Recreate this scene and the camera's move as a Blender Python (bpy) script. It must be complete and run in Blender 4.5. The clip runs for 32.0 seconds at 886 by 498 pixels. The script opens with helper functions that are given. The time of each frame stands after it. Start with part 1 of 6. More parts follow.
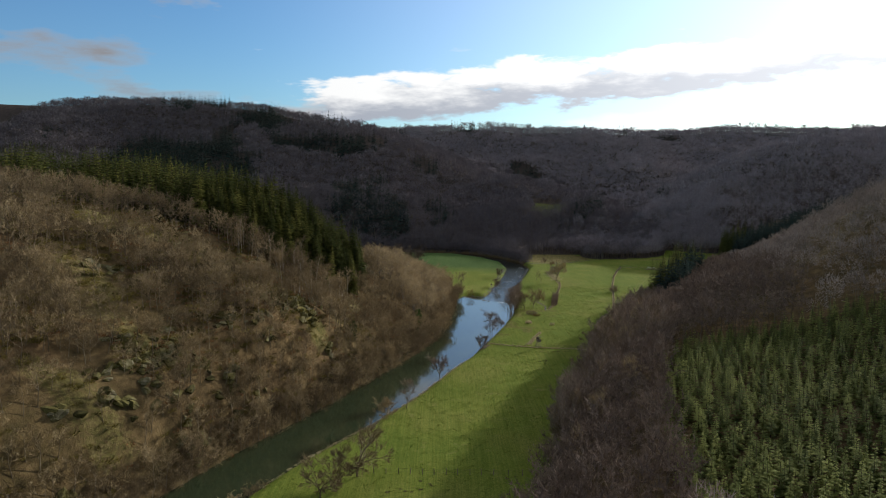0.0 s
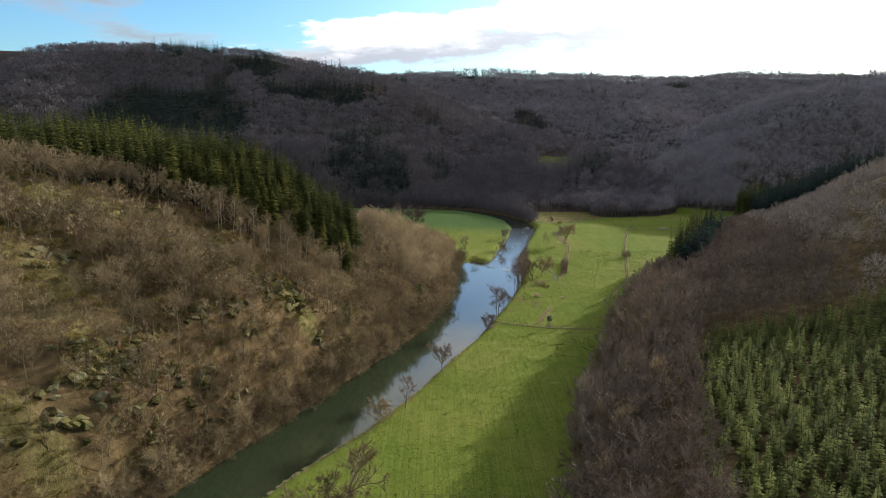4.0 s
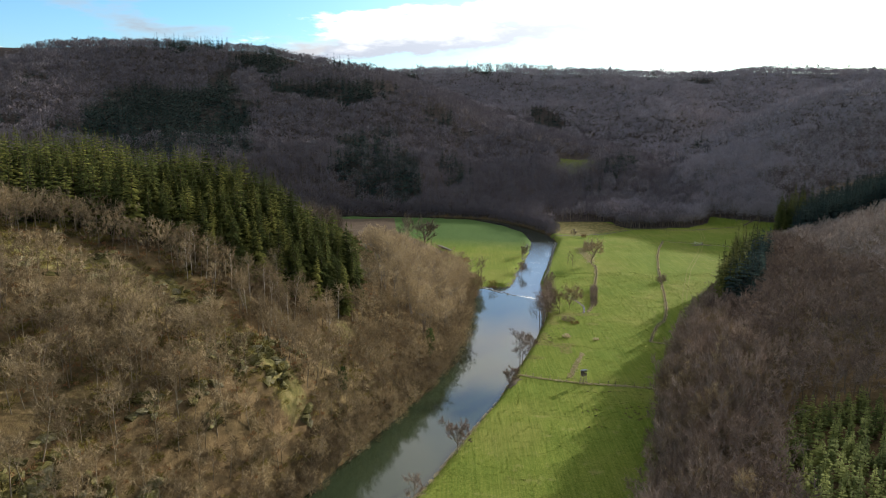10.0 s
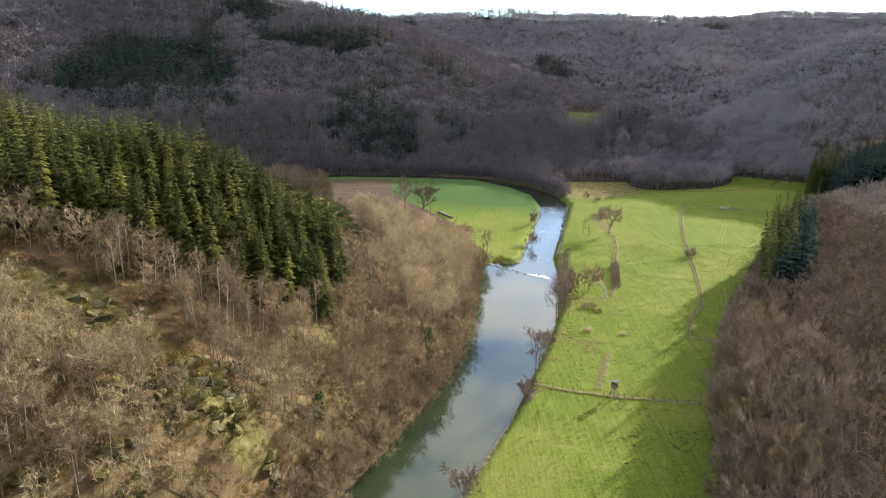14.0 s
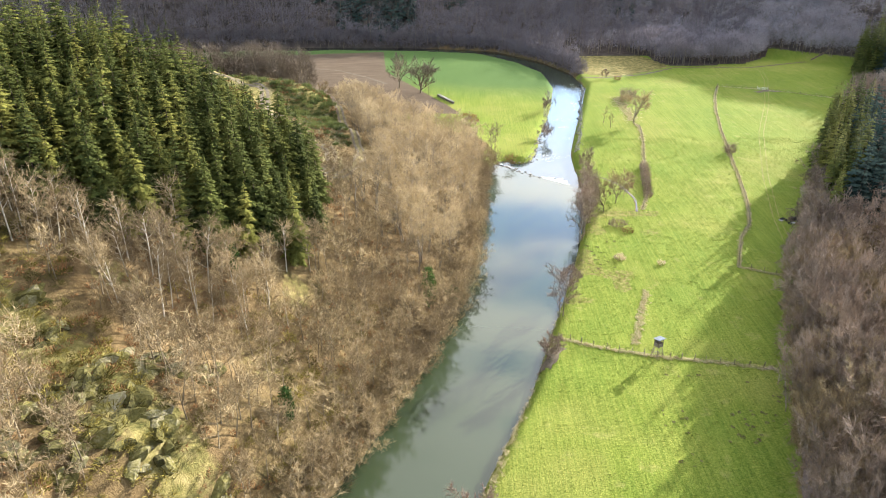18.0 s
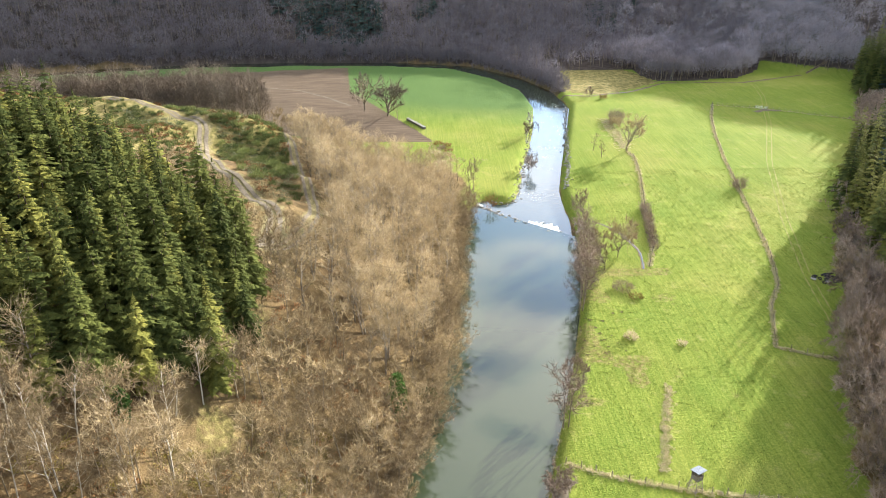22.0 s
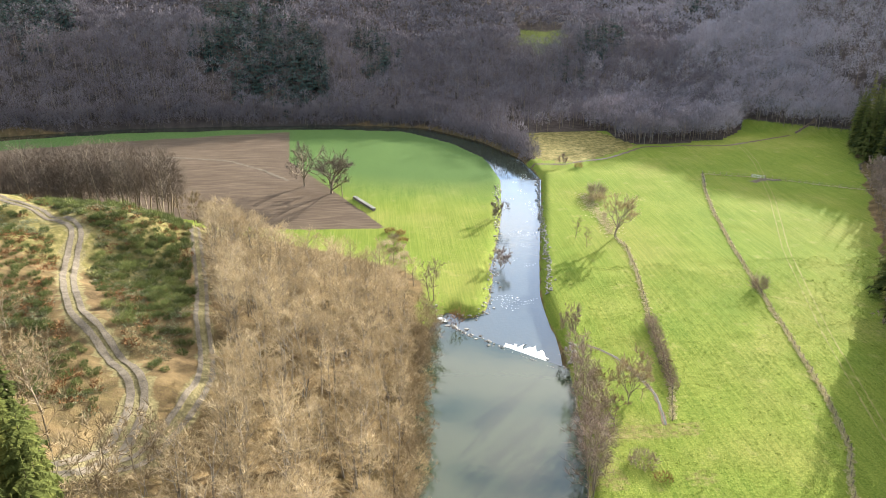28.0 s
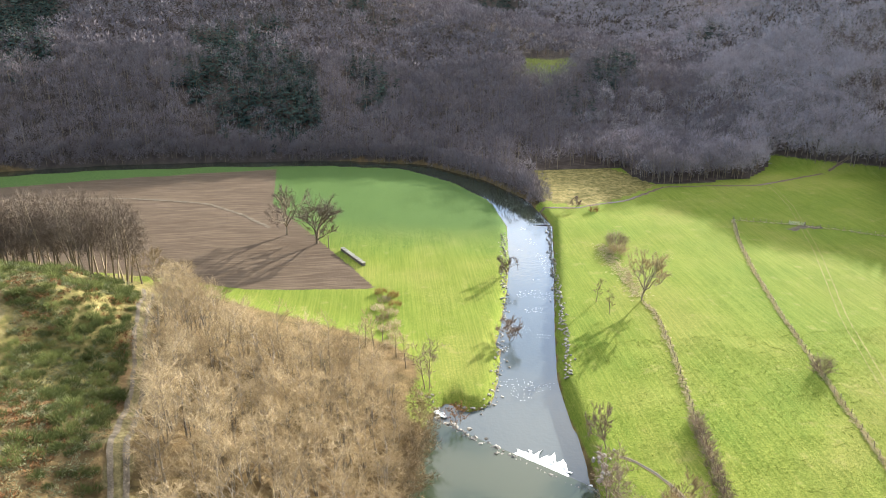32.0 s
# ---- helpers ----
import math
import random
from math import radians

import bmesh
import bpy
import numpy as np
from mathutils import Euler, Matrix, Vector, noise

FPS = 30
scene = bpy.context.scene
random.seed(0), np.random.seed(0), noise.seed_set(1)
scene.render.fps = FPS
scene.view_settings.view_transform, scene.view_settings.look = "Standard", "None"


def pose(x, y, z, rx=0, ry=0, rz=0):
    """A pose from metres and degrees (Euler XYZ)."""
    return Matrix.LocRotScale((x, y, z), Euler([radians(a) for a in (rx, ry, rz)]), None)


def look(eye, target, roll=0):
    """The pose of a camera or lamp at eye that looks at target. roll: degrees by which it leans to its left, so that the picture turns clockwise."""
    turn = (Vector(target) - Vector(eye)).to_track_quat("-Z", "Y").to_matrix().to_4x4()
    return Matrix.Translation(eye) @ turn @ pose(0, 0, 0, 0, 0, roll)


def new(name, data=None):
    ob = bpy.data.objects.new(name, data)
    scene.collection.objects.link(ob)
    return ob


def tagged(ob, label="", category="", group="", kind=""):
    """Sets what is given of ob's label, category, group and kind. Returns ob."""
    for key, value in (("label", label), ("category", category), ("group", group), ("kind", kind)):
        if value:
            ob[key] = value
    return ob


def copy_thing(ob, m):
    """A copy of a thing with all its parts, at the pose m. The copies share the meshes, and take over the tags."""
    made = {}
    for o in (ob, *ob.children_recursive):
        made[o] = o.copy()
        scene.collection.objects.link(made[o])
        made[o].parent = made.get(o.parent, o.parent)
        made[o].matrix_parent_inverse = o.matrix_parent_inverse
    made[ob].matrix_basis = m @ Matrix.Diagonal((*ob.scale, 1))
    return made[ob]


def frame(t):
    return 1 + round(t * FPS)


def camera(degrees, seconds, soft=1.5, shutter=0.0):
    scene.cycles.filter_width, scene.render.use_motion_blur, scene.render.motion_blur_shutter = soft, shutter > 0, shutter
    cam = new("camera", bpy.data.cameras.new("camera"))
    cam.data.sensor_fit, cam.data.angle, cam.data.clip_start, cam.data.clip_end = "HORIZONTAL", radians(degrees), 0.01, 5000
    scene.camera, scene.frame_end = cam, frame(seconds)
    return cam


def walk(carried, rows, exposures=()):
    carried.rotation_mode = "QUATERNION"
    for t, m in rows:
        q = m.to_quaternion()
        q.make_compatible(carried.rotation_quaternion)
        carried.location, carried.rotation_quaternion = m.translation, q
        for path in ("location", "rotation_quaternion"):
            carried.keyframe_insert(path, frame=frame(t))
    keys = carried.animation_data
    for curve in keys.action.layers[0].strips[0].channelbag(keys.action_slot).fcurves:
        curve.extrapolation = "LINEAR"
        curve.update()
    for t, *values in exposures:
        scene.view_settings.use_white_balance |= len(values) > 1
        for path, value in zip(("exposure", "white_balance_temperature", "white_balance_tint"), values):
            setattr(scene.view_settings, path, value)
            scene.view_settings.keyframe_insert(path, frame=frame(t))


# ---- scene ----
cam = camera(62.4, 32.0, soft=1.0)
METRES, EYE, TILT, LEAN, TURN = 260.0, 64.5, -6.0, 0.0, 0.0
ROWS = [
    (0.0, 0.0, 0.0, 0.0, 0.0, 0.0, -0.0),
    (0.5, -0.0001, 0.0083, 0.003, 0.12, -1.8, 0.03),
    (1.0, -0.0002, 0.018, 0.0076, 0.16, -3.97, 0.04),
    (1.5, -0.0002, 0.0286, 0.0113, 0.14, -4.05, 0.04),
    (2.0, -0.0004, 0.0397, 0.0149, 0.11, -4.08, 0.03),
    (2.5, -0.0005, 0.0514, 0.0187, 0.1, -4.13, 0.03),
    (3.0, -0.0008, 0.0637, 0.0224, 0.09, -4.21, 0.02),
    (3.5, -0.001, 0.0767, 0.0267, 0.08, -4.27, 0.0),
    (5.5, -0.002, 0.124, 0.0523, 0.6, -4.17, 0.0),
    (6.0, -0.0021, 0.1329, 0.0585, 0.81, -4.17, 0.01),
    (6.5, -0.0022, 0.1417, 0.0643, 0.86, -4.23, 0.01),
    (7.0, -0.0024, 0.1506, 0.0697, 0.88, -4.27, 0.01),
    (7.5, -0.0025, 0.1602, 0.0729, 0.89, -4.4, 0.01),
    (8.0, -0.0028, 0.1711, 0.0732, 0.89, -4.46, -0.02),
    (8.5, -0.0031, 0.1844, 0.0731, 0.9, -4.56, -0.02),
    (9.0, -0.0039, 0.1997, 0.0736, 0.91, -4.69, -0.02),
    (9.5, -0.0043, 0.216, 0.074, 1.0, -4.76, -0.03),
    (10.0, -0.0048, 0.2336, 0.0745, 1.09, -4.83, -0.01),
    (10.5, -0.0052, 0.2514, 0.0754, 1.18, -4.88, -0.02),
    (11.0, -0.0059, 0.2701, 0.0763, 1.23, -4.89, -0.02),
    (11.5, -0.0063, 0.2886, 0.0779, 1.14, -4.88, -0.0),
    (12.0, -0.0068, 0.3072, 0.0808, 0.84, -4.87, 0.0),
    (12.5, -0.0075, 0.3261, 0.0841, 0.83, -4.83, 0.01),
    (13.0, -0.0076, 0.3447, 0.0874, 0.93, -5.22, 0.08),
    (13.5, -0.0076, 0.3629, 0.0906, 1.03, -6.88, 0.18),
    (14.0, -0.0082, 0.3816, 0.0937, 1.08, -8.72, 0.22),
    (14.5, -0.0086, 0.4003, 0.097, 1.12, -10.6, 0.24),
    (15.0, -0.0087, 0.4188, 0.1002, 1.18, -12.46, 0.3),
    (15.5, -0.009, 0.4373, 0.1031, 1.22, -14.34, 0.38),
    (17.5, -0.0145, 0.5122, 0.1126, 0.87, -19.33, 0.43),
    (18.0, -0.0146, 0.5307, 0.1145, 0.89, -19.27, 0.47),
    (18.5, -0.0148, 0.549, 0.1167, 0.84, -19.23, 0.49),
    (19.0, -0.0148, 0.5669, 0.1188, 0.58, -19.19, 0.54),
    (19.5, -0.0149, 0.5847, 0.121, 0.41, -19.17, 0.56),
    (20.0, -0.0151, 0.6024, 0.1226, 0.29, -19.13, 0.58),
    (20.5, -0.015, 0.6197, 0.1243, 0.07, -19.12, 0.63),
    (21.0, -0.0148, 0.6367, 0.1257, -0.26, -19.09, 0.7),
    (21.5, -0.0147, 0.6537, 0.1273, -0.75, -19.08, 0.73),
    (22.0, -0.0146, 0.6695, 0.1287, -1.41, -19.08, 0.79),
    (22.5, -0.0142, 0.6862, 0.1301, -2.04, -19.05, 0.87),
    (23.0, -0.0135, 0.7026, 0.1317, -2.67, -19.04, 0.94),
    (23.5, -0.0128, 0.7188, 0.1334, -3.89, -19.03, 1.07),
    (24.0, -0.0123, 0.7346, 0.1347, -4.75, -19.01, 1.16),
    (24.5, -0.0115, 0.75, 0.1359, -5.01, -18.99, 1.2),
    (26.5, -0.0059, 0.811, 0.1383, -4.8, -18.2, 1.18),
    (27.0, -0.0044, 0.8266, 0.1394, -4.77, -17.4, 1.17),
    (27.5, -0.0027, 0.8421, 0.1405, -4.73, -16.54, 1.17),
    (28.0, -0.0011, 0.8575, 0.1418, -4.69, -15.67, 1.12),
    (28.5, 0.0008, 0.8724, 0.1426, -4.64, -15.11, 1.16),
    (29.0, 0.0023, 0.8875, 0.1437, -4.63, -15.11, 1.15),
    (29.5, 0.0037, 0.9026, 0.145, -4.62, -15.05, 1.12),
    (30.0, 0.0054, 0.9175, 0.146, -4.6, -14.82, 1.15),
    (30.5, 0.0071, 0.9324, 0.1472, -4.59, -14.61, 1.15),
    (31.0, 0.009, 0.9472, 0.1482, -4.55, -14.38, 1.17),
    (31.5, 0.0106, 0.9621, 0.1493, -4.53, -14.16, 1.17),
    (32.0, 0.0123, 0.977, 0.1508, -4.51, -13.85, 1.16),
]
EXPOSURES = [(0.0, 0.2), (1.2, 0.52), (3.0, 0.73), (8.0, 0.90), (12.8, 1.11), (14.0, 1.68), (15.0, 2.40), (16.5, 2.43), (18.0, 2.41), (24.0, 2.39), (28.0, 2.26), (32.0, 2.25)]
walk(cam, [(t, pose(0, 0, EYE, TILT, LEAN, TURN) @ pose(METRES * x, METRES * y, METRES * z, 90 + pitch, roll, yaw)) for t, x, y, z, yaw, pitch, roll in ROWS], EXPOSURES)

# ---- light: low winter sun ahead to the right, sky with broken cloud ----
SUN_EL, SUN_AZ = radians(14.5), radians(41.0)   # azimuth from +y towards +x
world = bpy.data.worlds.new("sky")
scene.world = world
world.use_nodes = True
wn, wl = world.node_tree.nodes, world.node_tree.links
wn.clear()
w_out = wn.new("ShaderNodeOutputWorld")
w_bg = wn.new("ShaderNodeBackground")
w_sky = wn.new("ShaderNodeTexSky")
w_sky.sky_type, w_sky.sun_disc = "NISHITA", False
w_sky.sun_elevation, w_sky.sun_rotation = SUN_EL, SUN_AZ
w_sky.air_density, w_sky.dust_density, w_sky.ozone_density = 1.0, 0.3, 3.0
w_co = wn.new("ShaderNodeTexCoord")
w_map = wn.new("ShaderNodeMapping")
w_map.inputs["Scale"].default_value = (2.2, 2.2, 9.0)
w_map.inputs["Location"].default_value = (0.35, 0.2, 0.1)
w_noise = wn.new("ShaderNodeTexNoise")
w_noise.inputs["Scale"].default_value = 1.6
w_noise.inputs["Detail"].default_value = 9.0
w_noise.inputs["Roughness"].default_value = 0.56
w_ramp = wn.new("ShaderNodeValToRGB")
w_ramp.color_ramp.elements[0].position, w_ramp.color_ramp.elements[1].position = 0.51, 0.63
w_shade = wn.new("ShaderNodeValToRGB")
w_shade.color_ramp.elements[0].position, w_shade.color_ramp.elements[1].position = 0.55, 0.75
w_shade.color_ramp.elements[0].color, w_shade.color_ramp.elements[1].color = (6.0, 6.0, 6.2, 1), (2.8, 3.0, 3.5, 1)
w_mix = wn.new("ShaderNodeMix")
w_mix.data_type = "RGBA"
wl.new(w_co.outputs["Generated"], w_map.inputs["Vector"])
wl.new(w_map.outputs["Vector"], w_noise.inputs["Vector"])
wl.new(w_noise.outputs["Fac"], w_shade.inputs["Fac"])
wl.new(w_ramp.outputs["Color"], w_mix.inputs[0])
# clear winter air: a strong blue between the clouds
w_blue = wn.new("ShaderNodeMix")
w_blue.data_type, w_blue.blend_type = "RGBA", "MULTIPLY"
w_blue.inputs[0].default_value, w_blue.inputs[7].default_value = 1.0, (1.15, 1.55, 1.9, 1)
wl.new(w_sky.outputs["Color"], w_blue.inputs[6])
# cloud and haze round the sun glow with forward-scattered light, the cloud far more than the clear air
w_dot = wn.new("ShaderNodeVectorMath")
w_dot.operation = "DOT_PRODUCT"
w_dot.inputs[1].default_value = (math.sin(SUN_AZ) * math.cos(SUN_EL), math.cos(SUN_AZ) * math.cos(SUN_EL), math.sin(SUN_EL))
wl.new(w_co.outputs["Generated"], w_dot.inputs[0])


def w_glow(power, strength, onto):
    g = wn.new("ShaderNodeMapRange")
    g.inputs["From Min"].default_value, g.inputs["From Max"].default_value = 0.5, 1.0
    wl.new(w_dot.outputs["Value"], g.inputs["Value"])
    q = wn.new("ShaderNodeMath")
    q.operation = "POWER"
    q.inputs[1].default_value = power
    wl.new(g.outputs["Result"], q.inputs[0])
    ad = wn.new("ShaderNodeMix")
    ad.data_type, ad.blend_type = "RGBA", "ADD"
    ad.inputs[7].default_value = (strength, strength * 0.99, strength * 0.98, 1)
    wl.new(q.outputs[0], ad.inputs[0])
    wl.new(onto, ad.inputs[6])
    return ad.outputs[2]


# the cloud cover thickens towards the zenith
w_sep = wn.new("ShaderNodeSeparateXYZ")
wl.new(w_co.outputs["Generated"], w_sep.inputs[0])
w_high = wn.new("ShaderNodeMapRange")
w_high.inputs["From Min"].default_value, w_high.inputs["From Max"].default_value, w_high.inputs["To Max"].default_value = 0.22, 0.5, 0.15
w_high.inputs["To Min"].default_value = -0.05
wl.new(w_sep.outputs["Z"], w_high.inputs["Value"])
w_cover = wn.new("ShaderNodeMath")
wl.new(w_noise.outputs["Fac"], w_cover.inputs[0])
wl.new(w_high.outputs["Result"], w_cover.inputs[1])
wl.new(w_cover.outputs[0], w_ramp.inputs["Fac"])
wl.new(w_glow(2.2, 9.0, w_blue.outputs[2]), w_mix.inputs[6])
wl.new(w_glow(1.2, 15.0, w_shade.outputs["Color"]), w_mix.inputs[7])


def w_math(op, a, b=None, c=None):
    q = wn.new("ShaderNodeMath")
    q.operation = op
    for k, v in enumerate((a, b, c)):
        if v is None:
            continue
        if isinstance(v, (int, float)):
            q.inputs[k].default_value = v
        else:
            wl.new(v, q.inputs[k])
    return q.outputs[0]


def w_step(value, a, b, lo=0.0, hi=1.0):
    g = wn.new("ShaderNodeMapRange")
    g.interpolation_type = "SMOOTHSTEP"
    for key, v in (("From Min", a), ("From Max", b), ("To Min", lo), ("To Max", hi)):
        g.inputs[key].default_value = v
    wl.new(value, g.inputs["Value"])
    return g.outputs["Result"]


# a long bank of cumulus low over the hills, grey beneath and white along its upper edge
w_map2 = wn.new("ShaderNodeMapping")
w_map2.inputs["Scale"].default_value = (5.0, 5.0, 17.0)
w_map2.inputs["Location"].default_value = (1.7, 0.4, 0.55)
wl.new(w_co.outputs["Generated"], w_map2.inputs["Vector"])
w_puff = wn.new("ShaderNodeTexNoise")
w_puff.inputs["Scale"].default_value, w_puff.inputs["Detail"].default_value, w_puff.inputs["Roughness"].default_value = 2.1, 9.0, 0.58
wl.new(w_map2.outputs["Vector"], w_puff.inputs["Vector"])
w_e = w_math("SUBTRACT", w_sep.outputs["Z"], w_math("MULTIPLY_ADD", w_sep.outputs["X"], 0.085, 0.104))
w_body = w_step(w_math("ABSOLUTE", w_e), 0.012, 0.05, 1.0, 0.0)
w_span = w_math("MULTIPLY", w_body, w_step(w_sep.outputs["X"], -0.34, -0.08, 0.12, 1.0))
w_dens = w_math("MULTIPLY_ADD", w_puff.outputs["Fac"], 1.5, w_math("MULTIPLY", w_span, 0.62))
w_fac = w_step(w_dens, 1.02, 1.22)
w_tone = w_step(w_math("MULTIPLY_ADD", w_puff.outputs["Fac"], 0.10, w_e), 0.030, 0.066)
w_white = wn.new("ShaderNodeMix")
w_white.data_type = "RGBA"
w_white.inputs[6].default_value, w_white.inputs[7].default_value = (5.4, 5.9, 6.9, 1), (13.5, 13.6, 13.6, 1)
wl.new(w_tone, w_white.inputs[0])
w_bank = wn.new("ShaderNodeMix")
w_bank.data_type = "RGBA"
wl.new(w_fac, w_bank.inputs[0])
wl.new(w_mix.outputs[2], w_bank.inputs[6])
wl.new(w_glow(3.0, 9.0, w_white.outputs[2]), w_bank.inputs[7])
wl.new(w_bank.outputs[2], w_bg.inputs["Color"])
w_bg.inputs["Strength"].default_value = 0.062
wl.new(w_bg.outputs["Background"], w_out.inputs["Surface"])

sun_data = bpy.data.lights.new("sun", "SUN")
sun_data.energy, sun_data.angle, sun_data.color = 5.0, radians(0.5), (1.0, 0.94, 0.87)
sun = new("sun", sun_data)
sun.matrix_world = look((math.sin(SUN_AZ) * 600, math.cos(SUN_AZ) * 600, math.tan(SUN_EL) * 600), (0, 0, 0))


# ---- materials ----
def shade_mat(name, dark, light, scale=1.0, rough=0.9, bump=0.0, fine=None, random_mix=0.35, third=None, trans=0.0, attr=None, spec=0.02):
    """A rough natural surface: two noises of different size mix the colours, each object or island a little different."""
    m = bpy.data.materials.new(name)
    m.use_nodes = True
    n, l = m.node_tree.nodes, m.node_tree.links
    b = n["Principled BSDF"]
    b.inputs["Roughness"].default_value = rough
    b.inputs["Specular IOR Level"].default_value = spec
    co = n.new("ShaderNodeTexCoord")
    src = co.outputs["Object"]
    big, small = n.new("ShaderNodeTexNoise"), n.new("ShaderNodeTexNoise")
    big.inputs["Scale"].default_value, big.inputs["Detail"].default_value = scale, 4.0
    small.inputs["Scale"].default_value, small.inputs["Detail"].default_value = fine or scale * 7.0, 3.0
    l.new(src, big.inputs["Vector"])
    l.new(src, small.inputs["Vector"])
    add = n.new("ShaderNodeMath")
    add.operation = "ADD"
    l.new(big.outputs["Fac"], add.inputs[0])
    l.new(small.outputs["Fac"], add.inputs[1])
    last = add.outputs[0]
    if random_mix:
        if attr:
            rnd = n.new("ShaderNodeAttribute")
            rnd.attribute_name = attr
            r_out = rnd.outputs["Fac"]
        else:
            rnd = n.new("ShaderNodeObjectInfo")
            r_out = rnd.outputs["Random"]
        mul = n.new("ShaderNodeMath")
        mul.operation = "MULTIPLY_ADD"
        mul.inputs[1].default_value = random_mix * 2.0
        l.new(r_out, mul.inputs[0])
        l.new(last, mul.inputs[2])
        last = mul.outputs[0]
    ramp = n.new("ShaderNodeMapRange")
    ramp.inputs["From Min"].default_value, ramp.inputs["From Max"].default_value = 0.7, 1.3 + random_mix * 2.0
    l.new(last, ramp.inputs["Value"])
    cr = n.new("ShaderNodeValToRGB")
    cr.color_ramp.elements[0].color, cr.color_ramp.elements[1].color = (*dark, 1), (*light, 1)
    if third:
        e = cr.color_ramp.elements.new(0.55)
        e.color = (*third, 1)
    l.new(ramp.outputs["Result"], cr.inputs["Fac"])
    l.new(cr.outputs["Color"], b.inputs["Base Color"])
    if bump:
        bp = n.new("ShaderNodeBump")
        bp.inputs["Strength"].default_value, bp.inputs["Distance"].default_value = 0.8, bump
        l.new(add.outputs[0], bp.inputs["Height"])
        l.new(bp.outputs["Normal"], b.inputs["Normal"])
    if trans:
        tr = n.new("ShaderNodeBsdfTranslucent")
        mx = n.new("ShaderNodeMixShader")
        mx.inputs[0].default_value = trans
        l.new(cr.outputs["Color"], tr.inputs["Color"])
        l.new(b.outputs[0], mx.inputs[1])
        l.new(tr.outputs[0], mx.inputs[2])
        l.new(mx.outputs[0], n["Material Output"].inputs["Surface"])
    return m


M_BARK = shade_mat("bark", (0.10, 0.078, 0.052), (0.29, 0.24, 0.165), 0.6)
M_BARK_BIRCH = shade_mat("pale_bark", (0.24, 0.215, 0.17), (0.52, 0.48, 0.40), 0.8)
M_BARK_DARK = shade_mat("spruce_bark", (0.035, 0.026, 0.02), (0.11, 0.082, 0.06), 0.8)
M_TWIG_ROW = shade_mat("grey_twigs", (0.075, 0.060, 0.046), (0.21, 0.168, 0.125), 0.3, random_mix=0.6)
M_WIRE = shade_mat("rusty_wire", (0.07, 0.06, 0.05), (0.16, 0.14, 0.12), 3.0, random_mix=0.0, spec=0.05)
M_TWIG = shade_mat("twigs", (0.12, 0.090, 0.054), (0.43, 0.34, 0.195), 0.25, random_mix=0.9, third=(0.24, 0.184, 0.106), trans=0.05)
M_TWIG_S = shade_mat("twigs_wood", (0.12, 0.090, 0.054), (0.43, 0.34, 0.195), 0.25, random_mix=0.9, third=(0.24, 0.184, 0.106), attr="variety", trans=0.05)
M_TWIG_BEECH = shade_mat("beech_twigs", (0.175, 0.130, 0.074), (0.48, 0.385, 0.235), 0.3, random_mix=0.8, third=(0.32, 0.25, 0.145), trans=0.15)
M_BARK_PALE = shade_mat("beech_bark", (0.10, 0.085, 0.065), (0.27, 0.235, 0.185), 0.6)
M_TWIG_RED = shade_mat("alder_twigs", (0.12, 0.09, 0.068), (0.31, 0.235, 0.175), 0.3, random_mix=0.5)
# haze put into the colour: pale grey twigs behind, a lilac tint nearer
M_TWIG_HAZE = shade_mat("hazed_far_twigs", (0.195, 0.172, 0.176), (0.355, 0.312, 0.308), 0.05, random_mix=0.5, attr="variety", spec=0.0)
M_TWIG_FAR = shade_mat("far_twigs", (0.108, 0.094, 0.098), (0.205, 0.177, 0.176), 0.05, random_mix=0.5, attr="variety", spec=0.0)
M_NEEDLE = shade_mat("spruce_needles", (0.018, 0.027, 0.009), (0.23, 0.215, 0.05), 0.5, fine=4.0, random_mix=0.6, third=(0.088, 0.100, 0.026), trans=0.2)
M_NEEDLE_S = shade_mat("spruce_needles_wood", (0.018, 0.027, 0.009), (0.23, 0.215, 0.05), 0.5, fine=4.0, random_mix=0.6, third=(0.088, 0.100, 0.026), trans=0.2, attr="variety")
M_NEEDLE_YOUNG = shade_mat("young_needles", (0.030, 0.050, 0.015), (0.275, 0.30, 0.088), 0.6, random_mix=0.5, trans=0.3)
M_NEEDLE_YOUNG_S = shade_mat("young_needles_wood", (0.030, 0.050, 0.015), (0.275, 0.30, 0.088), 0.6, random_mix=0.5, trans=0.3, attr="variety")
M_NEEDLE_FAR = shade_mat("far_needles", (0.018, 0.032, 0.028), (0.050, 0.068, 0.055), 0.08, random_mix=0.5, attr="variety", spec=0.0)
M_ROCK = shade_mat("schist", (0.08, 0.075, 0.062), (0.36, 0.34, 0.30), 0.9, bump=0.12, random_mix=0.3, third=(0.17, 0.16, 0.12))
M_WOOD = shade_mat("weathered_wood", (0.10, 0.085, 0.065), (0.30, 0.26, 0.21), 2.0, bump=0.01, random_mix=0.3)
M_BROOM = shade_mat("broom", (0.035, 0.05, 0.018), (0.19, 0.21, 0.07), 0.6, random_mix=0.5, trans=0.2)
M_BRACKEN = shade_mat("dead_bracken", (0.13, 0.065, 0.03), (0.34, 0.19, 0.085), 0.6, random_mix=0.5)
M_PALE = shade_mat("bleached_grass", (0.11, 0.118, 0.06), (0.30, 0.30, 0.19), 0.8, random_mix=0.4)
M_REED = shade_mat("dry_reed", (0.27, 0.23, 0.13), (0.56, 0.48, 0.30), 0.8, random_mix=0.4, trans=0.3, attr="variety")
M_BRUSH = shade_mat("dry_brush", (0.26, 0.20, 0.12), (0.50, 0.42, 0.28), 0.8, random_mix=0.3, trans=0.3)
